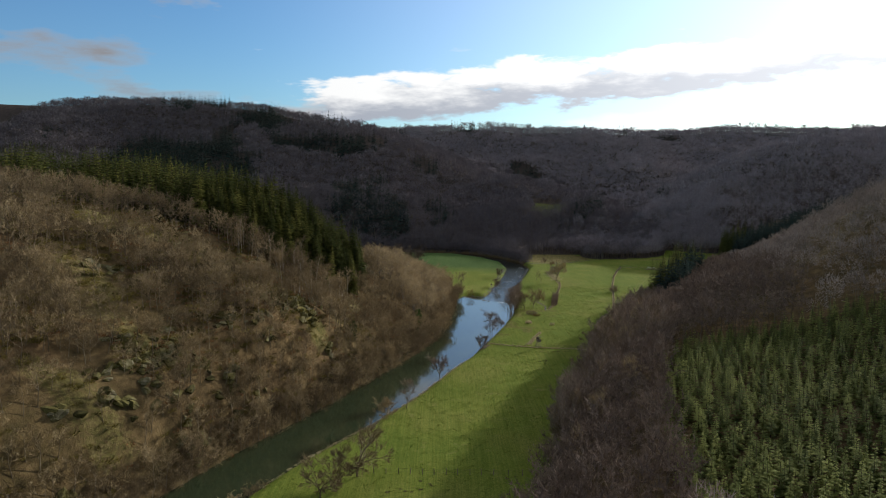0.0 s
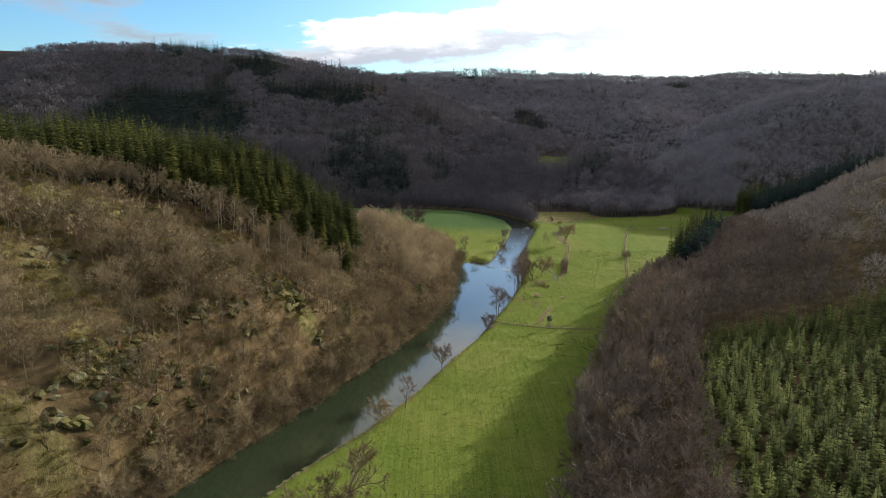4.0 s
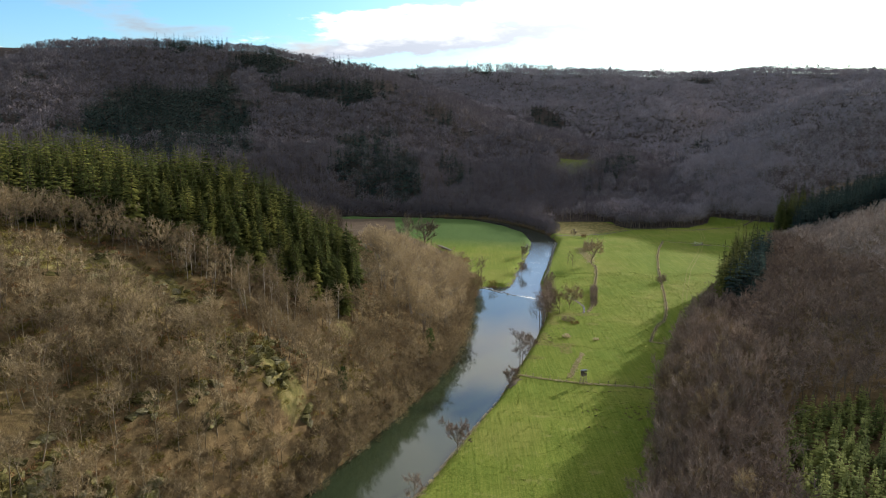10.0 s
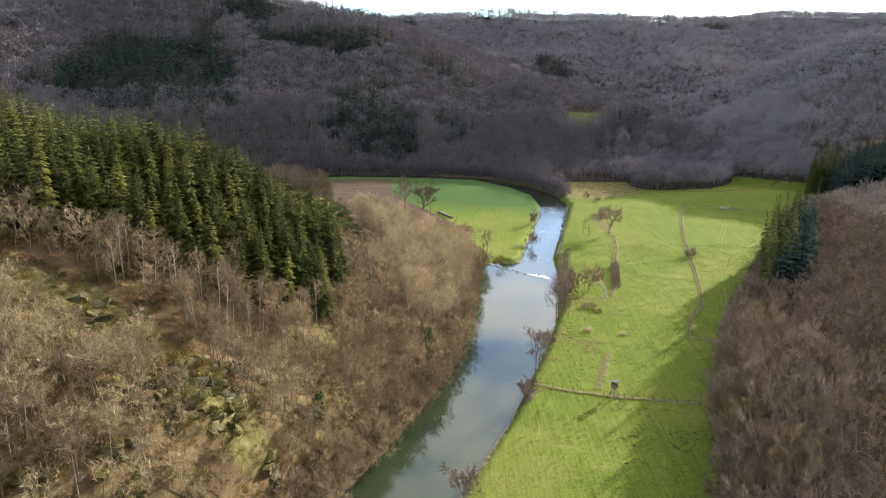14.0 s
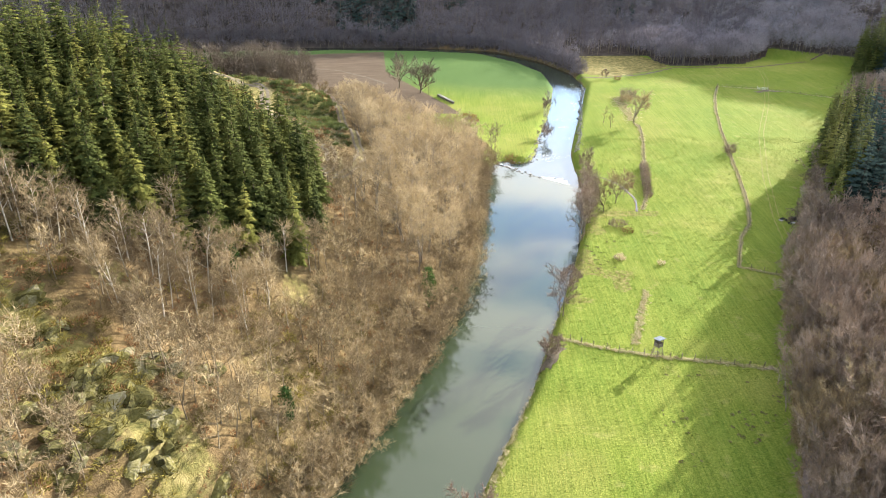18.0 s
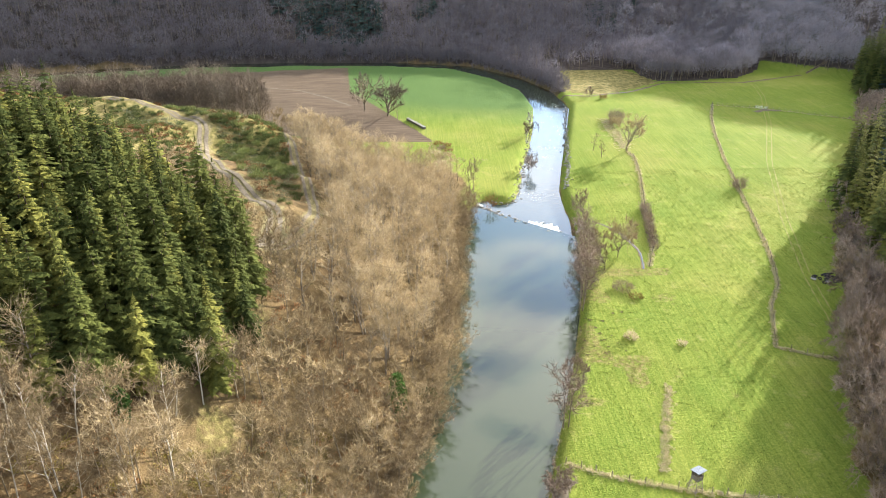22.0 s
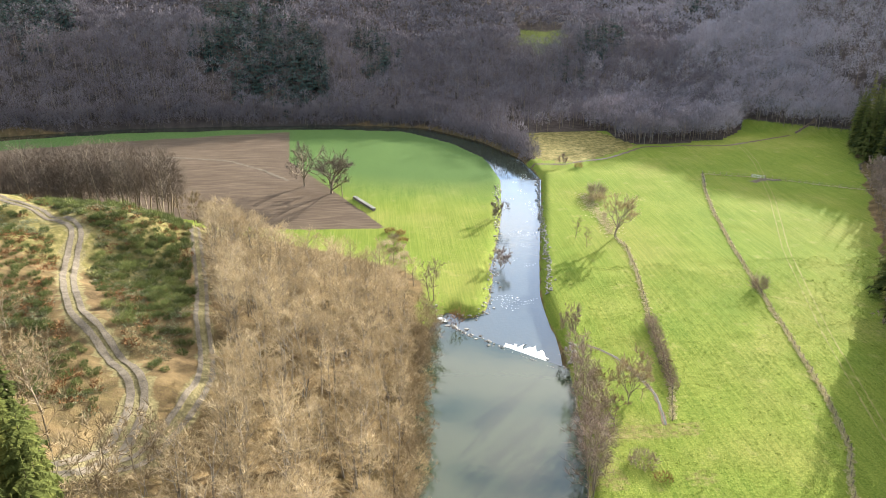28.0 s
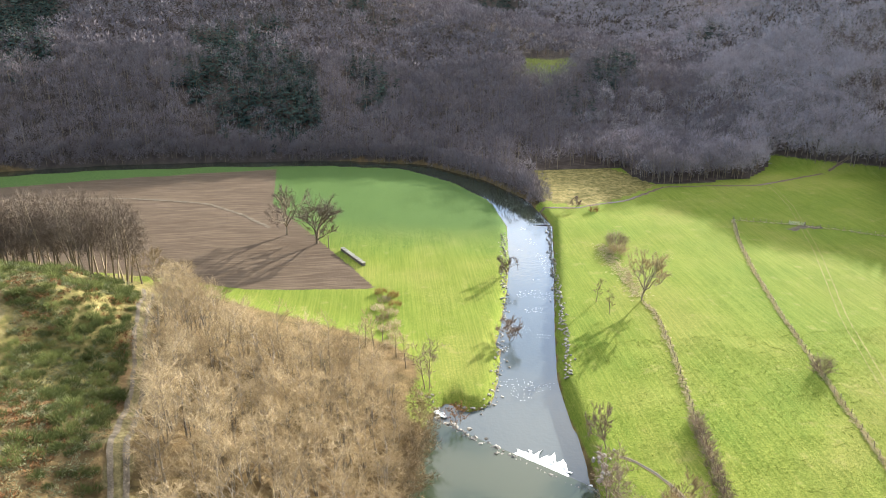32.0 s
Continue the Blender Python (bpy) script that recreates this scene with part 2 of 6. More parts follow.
M_ROCK_DARK = shade_mat("mossy_rock", (0.022, 0.021, 0.014), (0.20, 0.18, 0.125), 0.9, fine=4.0, bump=0.2, random_mix=0.4, third=(0.105, 0.094, 0.030), spec=0.05)
M_STONE = shade_mat("river_stone", (0.12, 0.112, 0.095), (0.38, 0.36, 0.31), 0.9, bump=0.1, random_mix=0.4, spec=0.1)
M_MOSS = shade_mat("moss_scrub", (0.018, 0.022, 0.008), (0.29, 0.235, 0.06), 0.5, random_mix=0.6, attr="variety")
M_IVY = shade_mat("ivy", (0.018, 0.04, 0.012), (0.07, 0.12, 0.03), 0.7, random_mix=0.3, trans=0.2)
M_EARTH = shade_mat("turned_earth", (0.075, 0.055, 0.036), (0.19, 0.145, 0.10), 1.5, bump=0.04, random_mix=0.3)
M_RUT = shade_mat("rutted_track", (0.068, 0.058, 0.043), (0.165, 0.138, 0.10), 0.8, bump=0.04, random_mix=0.0)
M_MUD = shade_mat("wet_mud", (0.07, 0.052, 0.042), (0.19, 0.15, 0.125), 0.7, bump=0.05, random_mix=0.0, rough=0.6)
M_FOAM = shade_mat("foam", (0.62, 0.65, 0.66), (0.92, 0.93, 0.93), 1.2, bump=0.08, random_mix=0.0, rough=0.5)
M_TIN = shade_mat("grey_sheet_roof", (0.10, 0.12, 0.15), (0.21, 0.24, 0.29), 1.2, random_mix=0.0, rough=0.5, spec=0.4)
M_SHEET = shade_mat("pale_cover", (0.13, 0.13, 0.11), (0.27, 0.27, 0.23), 1.0, random_mix=0.2, rough=0.6)
M_TYRE = shade_mat("rubber", (0.012, 0.012, 0.013), (0.04, 0.04, 0.042), 2.0, random_mix=0.2, rough=0.8)
M_STEEL = shade_mat("galvanised_steel", (0.40, 0.41, 0.42), (0.66, 0.67, 0.68), 3.0, random_mix=0.0, rough=0.4, spec=0.6)
M_PLASTER = shade_mat("grey_render", (0.30, 0.29, 0.27), (0.46, 0.45, 0.42), 0.8, random_mix=0.0)
# shade put into the colour: darker twigs for the lower right hillside
M_TWIG_SHADE = shade_mat("shade_twigs", (0.105, 0.080, 0.064), (0.30, 0.228, 0.172), 0.25, random_mix=0.5, attr="variety")
# haze put into the colour: lighter twigs for the upper wood
M_TWIG_UP = shade_mat("haze_twigs", (0.17, 0.14, 0.115), (0.43, 0.355, 0.29), 0.1, random_mix=0.6, attr="variety")
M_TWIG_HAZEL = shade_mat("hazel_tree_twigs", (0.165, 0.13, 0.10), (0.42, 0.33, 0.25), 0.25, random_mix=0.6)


# ---- mesh helpers ----
def mesh_np(name, V, F, mats, mat_index=None, smooth=False, variety=None):
    """A mesh from arrays: V (n, 3), F (m, 3) or (m, 4)."""
    me = bpy.data.meshes.new(name)
    V, F = np.asarray(V, np.float32), np.asarray(F, np.int32)
    k = F.shape[1]
    me.vertices.add(len(V))
    me.vertices.foreach_set("co", V.ravel())
    me.loops.add(F.size)
    me.loops.foreach_set("vertex_index", F.ravel())
    me.polygons.add(len(F))
    me.polygons.foreach_set("loop_start", np.arange(len(F), dtype=np.int32) * k)
    me.polygons.foreach_set("loop_total", np.full(len(F), k, np.int32))
    for m in (mats if isinstance(mats, (list, tuple)) else [mats]):
        me.materials.append(m)
    if mat_index is not None:
        me.polygons.foreach_set("material_index", np.asarray(mat_index, np.int32))
    me.polygons.foreach_set("use_smooth", np.full(len(F), smooth))
    if variety is not None:
        a = me.attributes.new("variety", "FLOAT", "POINT")
        a.data.foreach_set("value", np.asarray(variety, np.float32))
    me.update(calc_edges=True)
    return me


def part(name, me, parent, label=""):
    ob = new(name, me)
    ob.parent = parent
    return tagged(ob, label)


def poly_mask(px, py, pts):
    """Which points lie inside a polygon."""
    inside = np.zeros(px.shape, bool)
    for (x0, y0), (x1, y1) in zip(pts, pts[1:] + pts[:1]):
        if y0 == y1:
            continue
        c = ((y0 > py) != (y1 > py)) & (px < (x1 - x0) * (py - y0) / (y1 - y0) + x0)
        inside ^= c
    return inside


def to_line(px, py, pts):
    """Distance to a polyline, signed side (plus to its left), and the value interpolated along it."""
    best, side, val = np.full(px.shape, 1e9), np.zeros(px.shape), np.zeros(px.shape)
    for (x0, y0, v0), (x1, y1, v1) in zip(pts, pts[1:]):
        dx, dy = x1 - x0, y1 - y0
        L2 = dx * dx + dy * dy
        u = np.clip(((px - x0) * dx + (py - y0) * dy) / L2, 0, 1)
        d = np.hypot(px - x0 - u * dx, py - y0 - u * dy)
        s = np.sign(dx * (py - y0) - dy * (px - x0))
        m = d < best
        best, side, val = np.where(m, d, best), np.where(m, s, side), np.where(m, v0 + u * (v1 - v0), val)
    return best, side, val


def smooth01(a, b, v):
    t = np.clip((v - a) / (b - a), 0, 1)
    return t * t * (3 - 2 * t)


def value_noise(px, py, size, seed=0):
    """Smooth noise in -1..1 with features of about size metres."""
    gx, gy = px / size + seed * 17.3, py / size - seed * 9.7
    ix, iy = np.floor(gx), np.floor(gy)
    fx, fy = gx - ix, gy - iy
    fx, fy = fx * fx * (3 - 2 * fx), fy * fy * (3 - 2 * fy)

    def rnd(a, b):
        v = np.sin(a * 127.1 + b * 311.7 + seed * 74.7) * 43758.5453
        return (v - np.floor(v)) * 2 - 1
    top = rnd(ix, iy) * (1 - fx) + rnd(ix + 1, iy) * fx
    low = rnd(ix, iy + 1) * (1 - fx) + rnd(ix + 1, iy + 1) * fx
    return top * (1 - fy) + low * fy


# ---- the plan: river, slopes, ridges ----
RIVER = [(-140, -60, 9.5), (-96, 40, 9.5), (-72, 90, 8.5), (-51, 130, 8.8), (-38.8, 160, 9.3), (-27.8, 182, 10.3), (-16.8, 208, 10.8), (-7.8, 231, 10.3),
         (0, 251, 10.5), (6.8, 275, 10.7), (12.8, 300, 12.2), (17.5, 328, 14.5), (20, 355, 15.5), (23, 374, 14),
         (30, 392, 7.8), (35, 412, 6.8), (40, 434, 6.6), (45, 458, 7), (51, 492, 8), (49, 522, 7.5), (38, 552, 7), (16, 582, 7),
         (-20, 594, 7), (-77, 598, 7.5), (-131, 598, 7.5), (-181, 590, 7.5), (-260, 565, 8), (-350, 510, 8), (-600, 400, 8)]
EDGE = [(-60, -100, 0), (-20, 40, 0), (18, 128, 0), (31, 177, 0), (46, 223, 0), (54, 246, 0), (60, 261, 0), (68, 281, 0), (84, 311, 0), (106, 358, 0),
        (126, 388, 0), (163, 451, 0), (203, 523, 0), (240, 560, 0), (330, 590, 0), (700, 640, 0)]
RIDGES = [
    ([(-1500, 900, 160), (-700, 1010, 160), (-400, 1020, 156), (-250, 1000, 145), (-135, 960, 125), (-58, 890, 94), (10, 830, 66), (70, 785, 58), (124, 750, 46), (165, 680, 16)], 0.335),
    ([(-900, 1500, 150), (-300, 1350, 137), (0, 1250, 131), (300, 1200, 128), (700, 1200, 134), (1300, 1100, 150), (2500, 800, 150)], 0.27),
    ([(760, 1050, 124), (520, 850, 112), (400, 760, 101), (312, 698, 66), (262, 648, 14)], 0.36),
    ([(330, 1150, 118), (255, 950, 76), (215, 820, 44)], 0.34),
]


SPIT = [(18.4, 378.9), (21.6, 381.0), (24.2, 389.7), (27.0, 403.6), (22, 408), (-4, 408), (-2, 392), (4, 388.5), (10, 387), (13.6, 385.6), (14.2, 382.5), (15.4, 379.8)]


def with_spit(x, y, bank):
    """The distance from the water, with the grassy spit below the weir built out into the river."""
    d, _, _ = to_line(x, y, [(*p, 0) for p in SPIT + SPIT[:1]])
    return np.maximum(bank, np.where(poly_mask(x, y, SPIT), d, -d))


def left_slope(x, y, s):
    """Height of the left hillside, s metres from the bank."""
    steep = np.interp(s, [0, 3, 7, 11, 17, 30, 40, 60, 100, 200, 500], [0, 8, 20, 26, 30, 37, 43, 52.5, 60, 63, 68])
    middle = np.interp(s, [0, 10, 20, 28, 36, 45, 60, 92, 125, 200, 500], [0, 8, 18, 26, 33, 40, 48, 56.5, 57.5, 60, 66])
    spur = np.interp(s, [0, 10, 20, 34, 48, 66, 100, 200, 500], [0, 7.5, 15.5, 22.0, 25, 27, 30, 38, 55])
    shoulder = np.interp(s, [0, 20, 40, 53, 68, 76, 100, 200, 500], [0, 8.5, 13.8, 17.2, 22.6, 24.4, 27.5, 36, 52])
    k = smooth01(338, 368, y)
    spur = spur * (1 - k) + shoulder * k
    b = smooth01(195, 255, y + 0.25 * (s - 20))
    c = smooth01(268, 325, y)
    h = (steep * (1 - b) + middle * b) * (1 - c) + spur * c
    nose = 1 - smooth01(378, 452, y + 0.55 * np.clip(x + 60, -15, 90))
    return h * nose


def right_slope(x, y, s):
    bench = np.interp(s, [0, 10, 27, 41, 62, 100, 160, 300, 600], [0, 5, 11, 13.5, 18, 32, 54, 90, 120])
    brae = np.interp(s, [0, 10, 27, 45, 70, 100, 160, 300, 600], [0, 3.5, 11, 21, 36, 50.5, 72, 96, 118])
    b = smooth01(205, 270, y)
    f = np.interp(y, [0, 330, 430, 500, 600], [1.0, 1.0, 0.85, 0.75, 0.7])
    return (bench * (1 - b) + brae * b) * f


def terrain(x, y):
    x, y = np.asarray(x, float), np.asarray(y, float)
    d, side, hw = to_line(x, y, RIVER)
    bank = d - hw
    low = smooth01(366, 384, y + 0.9 * (x - 20)) * 0.9
    floor_z = 2.0 - 0.0030 * np.clip(y - 250, 0, 400) + 0.25 * value_noise(x, y, 22, 1) + 0.10 * value_noise(x, y, 6, 2)
    floor_z = np.where(side > 0, np.where(y < 360, 0.6, floor_z - 0.5), floor_z)
    e, es, _ = to_line(x, y, EDGE)
    s_r = np.where(es < 0, e, 0)
    right = right_slope(x, y, s_r) * (1 + 0.10 * value_noise(x, y, 60, 3)) + (s_r > 0) * (0.8 * value_noise(x, y, 14, 4)) * smooth01(0, 12, s_r)
    s_l = np.where((side > 0) & (y < 470), np.clip(bank, 0, None), 0)
    left = left_slope(x, y, s_l)
    rough = smooth01(2, 14, s_l) * smooth01(1.0, 8.0, left)
    left = left + rough * (2.2 * value_noise(x, y, 17, 5) + 1.1 * value_noise(x, y, 7, 6) + 0.4 * value_noise(x, y, 3.2, 7))
    far = np.full(x.shape, -50.0)
    for pts, k in RIDGES:
        f = np.full(x.shape, -50.0)
        for a, b in zip(pts, pts[1:]):
            dd, _, v = to_line(x, y, [a, b])
            f = np.maximum(f, v - k * np.sqrt(dd * dd + 900) + k * 20)
        far = np.maximum(far, f)
    far = far + smooth01(0, 25, far) * (7 * value_noise(x, y, 130, 8) + 3.0 * value_noise(x, y, 55, 9))
    far = np.where(side < 0, far * smooth01(-6, 42, bank) ** 0.7, 0.0)
    hill = np.maximum(np.maximum(left, right), np.maximum(far, 0))
    z = floor_z + hill
    cut = smooth01(-1.8, 1.6, with_spit(x, y, bank))
    return (z + 1.7) * cut - 1.7 - low * (1 - cut) * 0.6


def height(x, y):
    return float(terrain(np.array([x]), np.array([y]))[0])


def axis(*bits):
    """Grid lines: (from, to, step) in turn."""
    out = []
    for a, b, st in bits:
        out.append(np.arange(a, b, st))
    return np.concatenate(out + [np.array([bits[-1][1]])])


CRAGBAND = [(-97, 194, 0), (-83, 209, 0), (-72, 214.5, 0), (-61, 219, 0), (-48, 213, 0), (-37, 206, 0)]
PLOUGH = [(-46, 580), (-40, 525), (-24, 490), (-9, 456), (-1, 437), (-36, 441), (-62, 452), (-140, 478), (-240, 545), (-104, 574)]
PASTURE_DRY = [(61, 513), (72, 506), (88, 513), (101, 523), (109, 531), (106, 545), (100, 562), (63, 562)]
FLATWOOD = [(104, 542), (112, 532), (150, 536), (165, 552), (182, 578), (200, 605), (150, 625), (108, 605)]
CLEARING = [(78, 676), (96, 664), (120, 690), (116, 716), (88, 712)]
TRACK = [(-98, 396, 1.6), (-82, 391, 1.6), (-70.5, 382.5, 1.6), (-65.4, 376.5, 1.6), (-64.2, 369, 1.6), (-60.5, 356.5, 1.6), (-54.2, 342.5, 1.6), (-48.7, 331.5, 1.6), (-43.4, 326, 1.6), (-38, 319, 1.6), (-34.5, 313.5, 1.7), (-33.4, 308, 1.7), (-33.3, 302.5, 1.8), (-34.6, 296.5, 1.8), (-39, 288, 1.8), (-50, 278, 1.8)]
LOWTRACK = [(-58, 432, 1.5), (-51, 412, 1.5), (-44.9, 389, 1.5), (-39.4, 368, 1.5), (-35.5, 352, 1.5), (-31.7, 337, 1.5), (-28.7, 326, 1.5), (-27.4, 316, 1.5), (-28.6, 308, 1.5), (-30, 300, 1.5), (-34, 296, 1.5)]

gx = axis((-5000, -1400, 400), (-1400, -300, 40), (-300, -104, 7), (-104, 184, 1.6), (184, 330, 4), (330, 900, 20), (900, 5000, 300))
gy = axis((-5000, -400, 400), (-400, -40, 30), (-40, 112, 6), (112, 480, 1.6), (480, 640, 3.2), (640, 1400, 14), (1400, 5000, 200))
X, Y = np.meshgrid(gx, gy)
Z = terrain(X, Y)
nx, ny = len(gx), len(gy)
idx = np.arange(nx * ny).reshape(ny, nx)
quads = np.stack([idx[:-1, :-1], idx[:-1, 1:], idx[1:, 1:], idx[1:, :-1]], -1).reshape(-1, 4)


def valley_wood(x, y):
    """The level foot of the far woods, between river, brook and slope."""
    d, side, hw = to_line(x, y, RIVER)
    north = (side < 0) & (d - hw > -2.0) & (((x < 61) & (y > 512)) | ((x < 112) & (y > 562)) | poly_mask(x, y, FLATWOOD))
    return north & ~poly_mask(x, y, PASTURE_DRY)


def ground_masks(x, y):
    """How much of each kind of ground lies at a place: grass, plough, track, dry grass, litter is the rest."""
    d, side, hw = to_line(x, y, RIVER)
    bank = d - hw
    e, es, _ = to_line(x, y, EDGE)
    out = np.where(es < 0, e, -e)
    left_hill = (side > 0) & (y < 455)
    z = terrain(x, y)
    grass = smooth01(3.0, -2.0, out + 1.5 * value_noise(x, y, 5, 11)) * smooth01(-0.9, 0.5, with_spit(x, y, bank))
    grass = grass * np.where(left_hill, smooth01(-1.2, 0.5, 0.6 - left_slope(x, y, np.clip(bank, 0, None))), 1.0)
    grass = np.where(left_hill & (y < 372), 0.0, grass)
    grass = grass * np.where(y > 480, smooth01(6.0, 2.5, z), 1.0)
    grass = np.where(valley_wood(x, y), 0.0, grass)
    grass = np.where(poly_mask(x + 3 * value_noise(x, y, 9, 14), y + 3 * value_noise(x, y, 9, 15), CLEARING), 0.53, grass)
    rim, _, _ = to_line(x, y, [(*p, 0) for p in PLOUGH + PLOUGH[:1]])
    plough = smooth01(-1.6, 1.6, np.where(poly_mask(x, y, PLOUGH), rim, -rim))
    t1, _, _ = to_line(x, y, TRACK)
    t2, _, _ = to_line(x, y, LOWTRACK)
    track = np.maximum(smooth01(2.6, 1.4, t1), smooth01(2.2, 1.0, t2) * 0.8)
    top = left_hill * smooth01(322, 340, y) * smooth01(-30, -40, x + 0.12 * (y - 320)) * smooth01(-0.5, 0.4, value_noise(x, y, 14, 12) + 0.2)
    bare = left_hill * smooth01(0.25, 0.7, value_noise(x, y, 11, 13)) * smooth01(3, 10, z) * smooth01(300, 270, y)
    ledge = smooth01(7.0, 3.0, to_line(x, y, CRAGBAND)[0] + 2.5 * value_noise(x, y, 7, 19))
    bare = np.maximum(bare, ledge * 1.3)
    dry = np.maximum(poly_mask(x, y, PASTURE_DRY) * 0.9, np.maximum(top * 0.62, bare * 0.52))
    rank = (side < 0) * smooth01(10, 12, x) * smooth01(42, 34, x - 0.25 * (y - 262)) * smooth01(266, 276, y) * smooth01(356, 340, y)
    dry = np.maximum(dry, rank * 0.52 * smooth01(-0.1, 0.5, value_noise(x, y, 6, 18)))
    # darker litter under the woods beyond the river
    dark_floor = ((side < 0) & (y > 470) & (out < 0)) * smooth01(0.3, 2.0, bank) * 1.0
    dark_floor = np.maximum(dark_floor, ((y > 600) | (out > 6) & (y > 430)) * 1.0)
    # young crop and the hill's shadow painted together over the field's far end
    wheat_shade = ((side > 0) & (y > 380)) * smooth01(452, 505, y + 0.25 * x + 8 * value_noise(x, y, 25, 16)) * 1.0
    return grass, plough, track, dry, wheat_shade, dark_floor


G, P, T, D, W, HU = ground_masks(X, Y)


def ground_material():
    m = bpy.data.materials.new("valley_ground")
    m.use_nodes = True
    n, l = m.node_tree.nodes, m.node_tree.links
    b = n["Principled BSDF"]
    b.inputs["Roughness"].default_value, b.inputs["Specular IOR Level"].default_value = 0.95, 0.015
    co = n.new("ShaderNodeTexCoord").outputs["Object"]

    def noise_at(scale, detail=4.0, rough=0.6, stretch=None):
        t = n.new("ShaderNodeTexNoise")
        t.inputs["Scale"].default_value, t.inputs["Detail"].default_value, t.inputs["Roughness"].default_value = scale, detail, rough
        if stretch:
            mp = n.new("ShaderNodeMapping")
            mp.inputs["Scale"].default_value = stretch[:3]
            mp.inputs["Rotation"].default_value = (0, 0, stretch[3])
            l.new(co, mp.inputs["Vector"])
            l.new(mp.outputs[0], t.inputs["Vector"])
        else:
            l.new(co, t.inputs["Vector"])
        return t.outputs["Fac"]

    def ramp(fac, stops):
        r = n.new("ShaderNodeValToRGB")
        r.color_ramp.elements[0].position, r.color_ramp.elements[0].color = stops[0][0], (*stops[0][1], 1)
        r.color_ramp.elements[1].position, r.color_ramp.elements[1].color = stops[-1][0], (*stops[-1][1], 1)
        for p, c in stops[1:-1]:
            r.color_ramp.elements.new(p).color = (*c, 1)
        l.new(fac, r.inputs["Fac"])
        return r.outputs["Color"]

    def mix(fac, a, c):
        x = n.new("ShaderNodeMix")
        x.data_type = "RGBA"
        if isinstance(fac, float):
            x.inputs[0].default_value = fac
        else:
            l.new(fac, x.inputs[0])
        l.new(a, x.inputs[6])
        l.new(c, x.inputs[7])
        return x.outputs[2]

    def mask(name, wobble):
        a = n.new("ShaderNodeAttribute")
        a.attribute_name = name
        s = n.new("ShaderNodeMath")
        s.operation = "MULTIPLY_ADD"
        s.inputs[1].default_value = 1.6
        l.new(a.outputs["Fac"], s.inputs[0])
        l.new(wobble, s.inputs[2])
        r = n.new("ShaderNodeMapRange")
        r.inputs["From Min"].default_value, r.inputs["From Max"].default_value = 1.15, 1.45
        l.new(s.outputs[0], r.inputs["Value"])
        return r.outputs["Result"]

    wob, fine, mid, wide = noise_at(1.2), noise_at(2.8, 6.0, 0.75), noise_at(0.28, 4.0), noise_at(0.035, 3.0)
    litter = ramp(mid, [(0.3, (0.038, 0.029, 0.018)), (0.5, (0.10, 0.068, 0.036)), (0.7, (0.20, 0.142, 0.072))])
    litter = mix(ramp(fine, [(0.35, (0, 0, 0)), (0.7, (0.7, 0.7, 0.7))]), litter, ramp(wide, [(0.35, (0.085, 0.082, 0.024)), (0.65, (0.17, 0.112, 0.052))]))
    tuft = ramp(fine, [(0.30, (0.024, 0.042, 0.009)), (0.5, (0.126, 0.161, 0.025)), (0.70, (0.285, 0.292, 0.068))])
    broad = ramp(wide, [(0.3, (0.060, 0.128, 0.019)), (0.5, (0.126, 0.162, 0.028)), (0.68, (0.245, 0.22, 0.070))])
    stripes = ramp(noise_at(0.9, 2.0, 0.5, (3.0, 0.05, 1.0, radians(22))), [(0.42, (0.056, 0.104, 0.012)), (0.58, (0.19, 0.215, 0.042))])
    grass = mix(0.36, tuft, broad)
    grass = mix(0.22, grass, stripes)
    spots = ramp(mid, [(0.60, (0, 0, 0)), (0.74, (0.34, 0.34, 0.34))])
    straw = n.new("ShaderNodeRGB")
    straw.outputs[0].default_value = (0.28, 0.235, 0.10, 1)
    grass = mix(spots, grass, straw.outputs[0])
    soil = ramp(noise_at(0.8, 3.0, 0.6, (0.12, 2.2, 1.0, radians(-14))), [(0.3, (0.068, 0.050, 0.034)), (0.5, (0.088, 0.066, 0.046)), (0.75, (0.145, 0.112, 0.078))])
    gravel = ramp(noise_at(2.0), [(0.3, (0.095, 0.083, 0.038)), (0.7, (0.20, 0.168, 0.085))])
    dry = ramp(noise_at(0.5, 5.0, 0.7), [(0.3, (0.055, 0.058, 0.018)), (0.5, (0.145, 0.125, 0.045)), (0.7, (0.27, 0.22, 0.10))])
    # crop green, darkened in colour to hold the hill's shadow too
    crop = ramp(fine, [(0.3, (0.026, 0.056, 0.015)), (0.7, (0.10, 0.155, 0.048))])
    young = n.new("ShaderNodeAttribute")
    young.attribute_name = "wheat_shade"
    grass = mix(young.outputs["Fac"], grass, crop)
    dark_litter = ramp(mid, [(0.35, (0.040, 0.033, 0.028)), (0.65, (0.078, 0.062, 0.052))])
    litter = mix(mask("dark_floor", wob), litter, dark_litter)
    c = mix(mask("grass", wob), litter, grass)
    c = mix(mask("dry", wob), c, dry)
    c = mix(mask("plough", wob), c, soil)
    c = mix(mask("track", wob), c, gravel)
    l.new(c, b.inputs["Base Color"])
    bp = n.new("ShaderNodeBump")
    bp.inputs["Strength"].default_value, bp.inputs["Distance"].default_value = 1.0, 0.24
    l.new(noise_at(3.1, 6.0, 0.75), bp.inputs["Height"])
    l.new(bp.outputs["Normal"], b.inputs["Normal"])
    return m


M_GROUND = ground_material()
ground_me = mesh_np("ground", np.stack([X, Y, Z], -1).reshape(-1, 3), quads, M_GROUND, smooth=True)
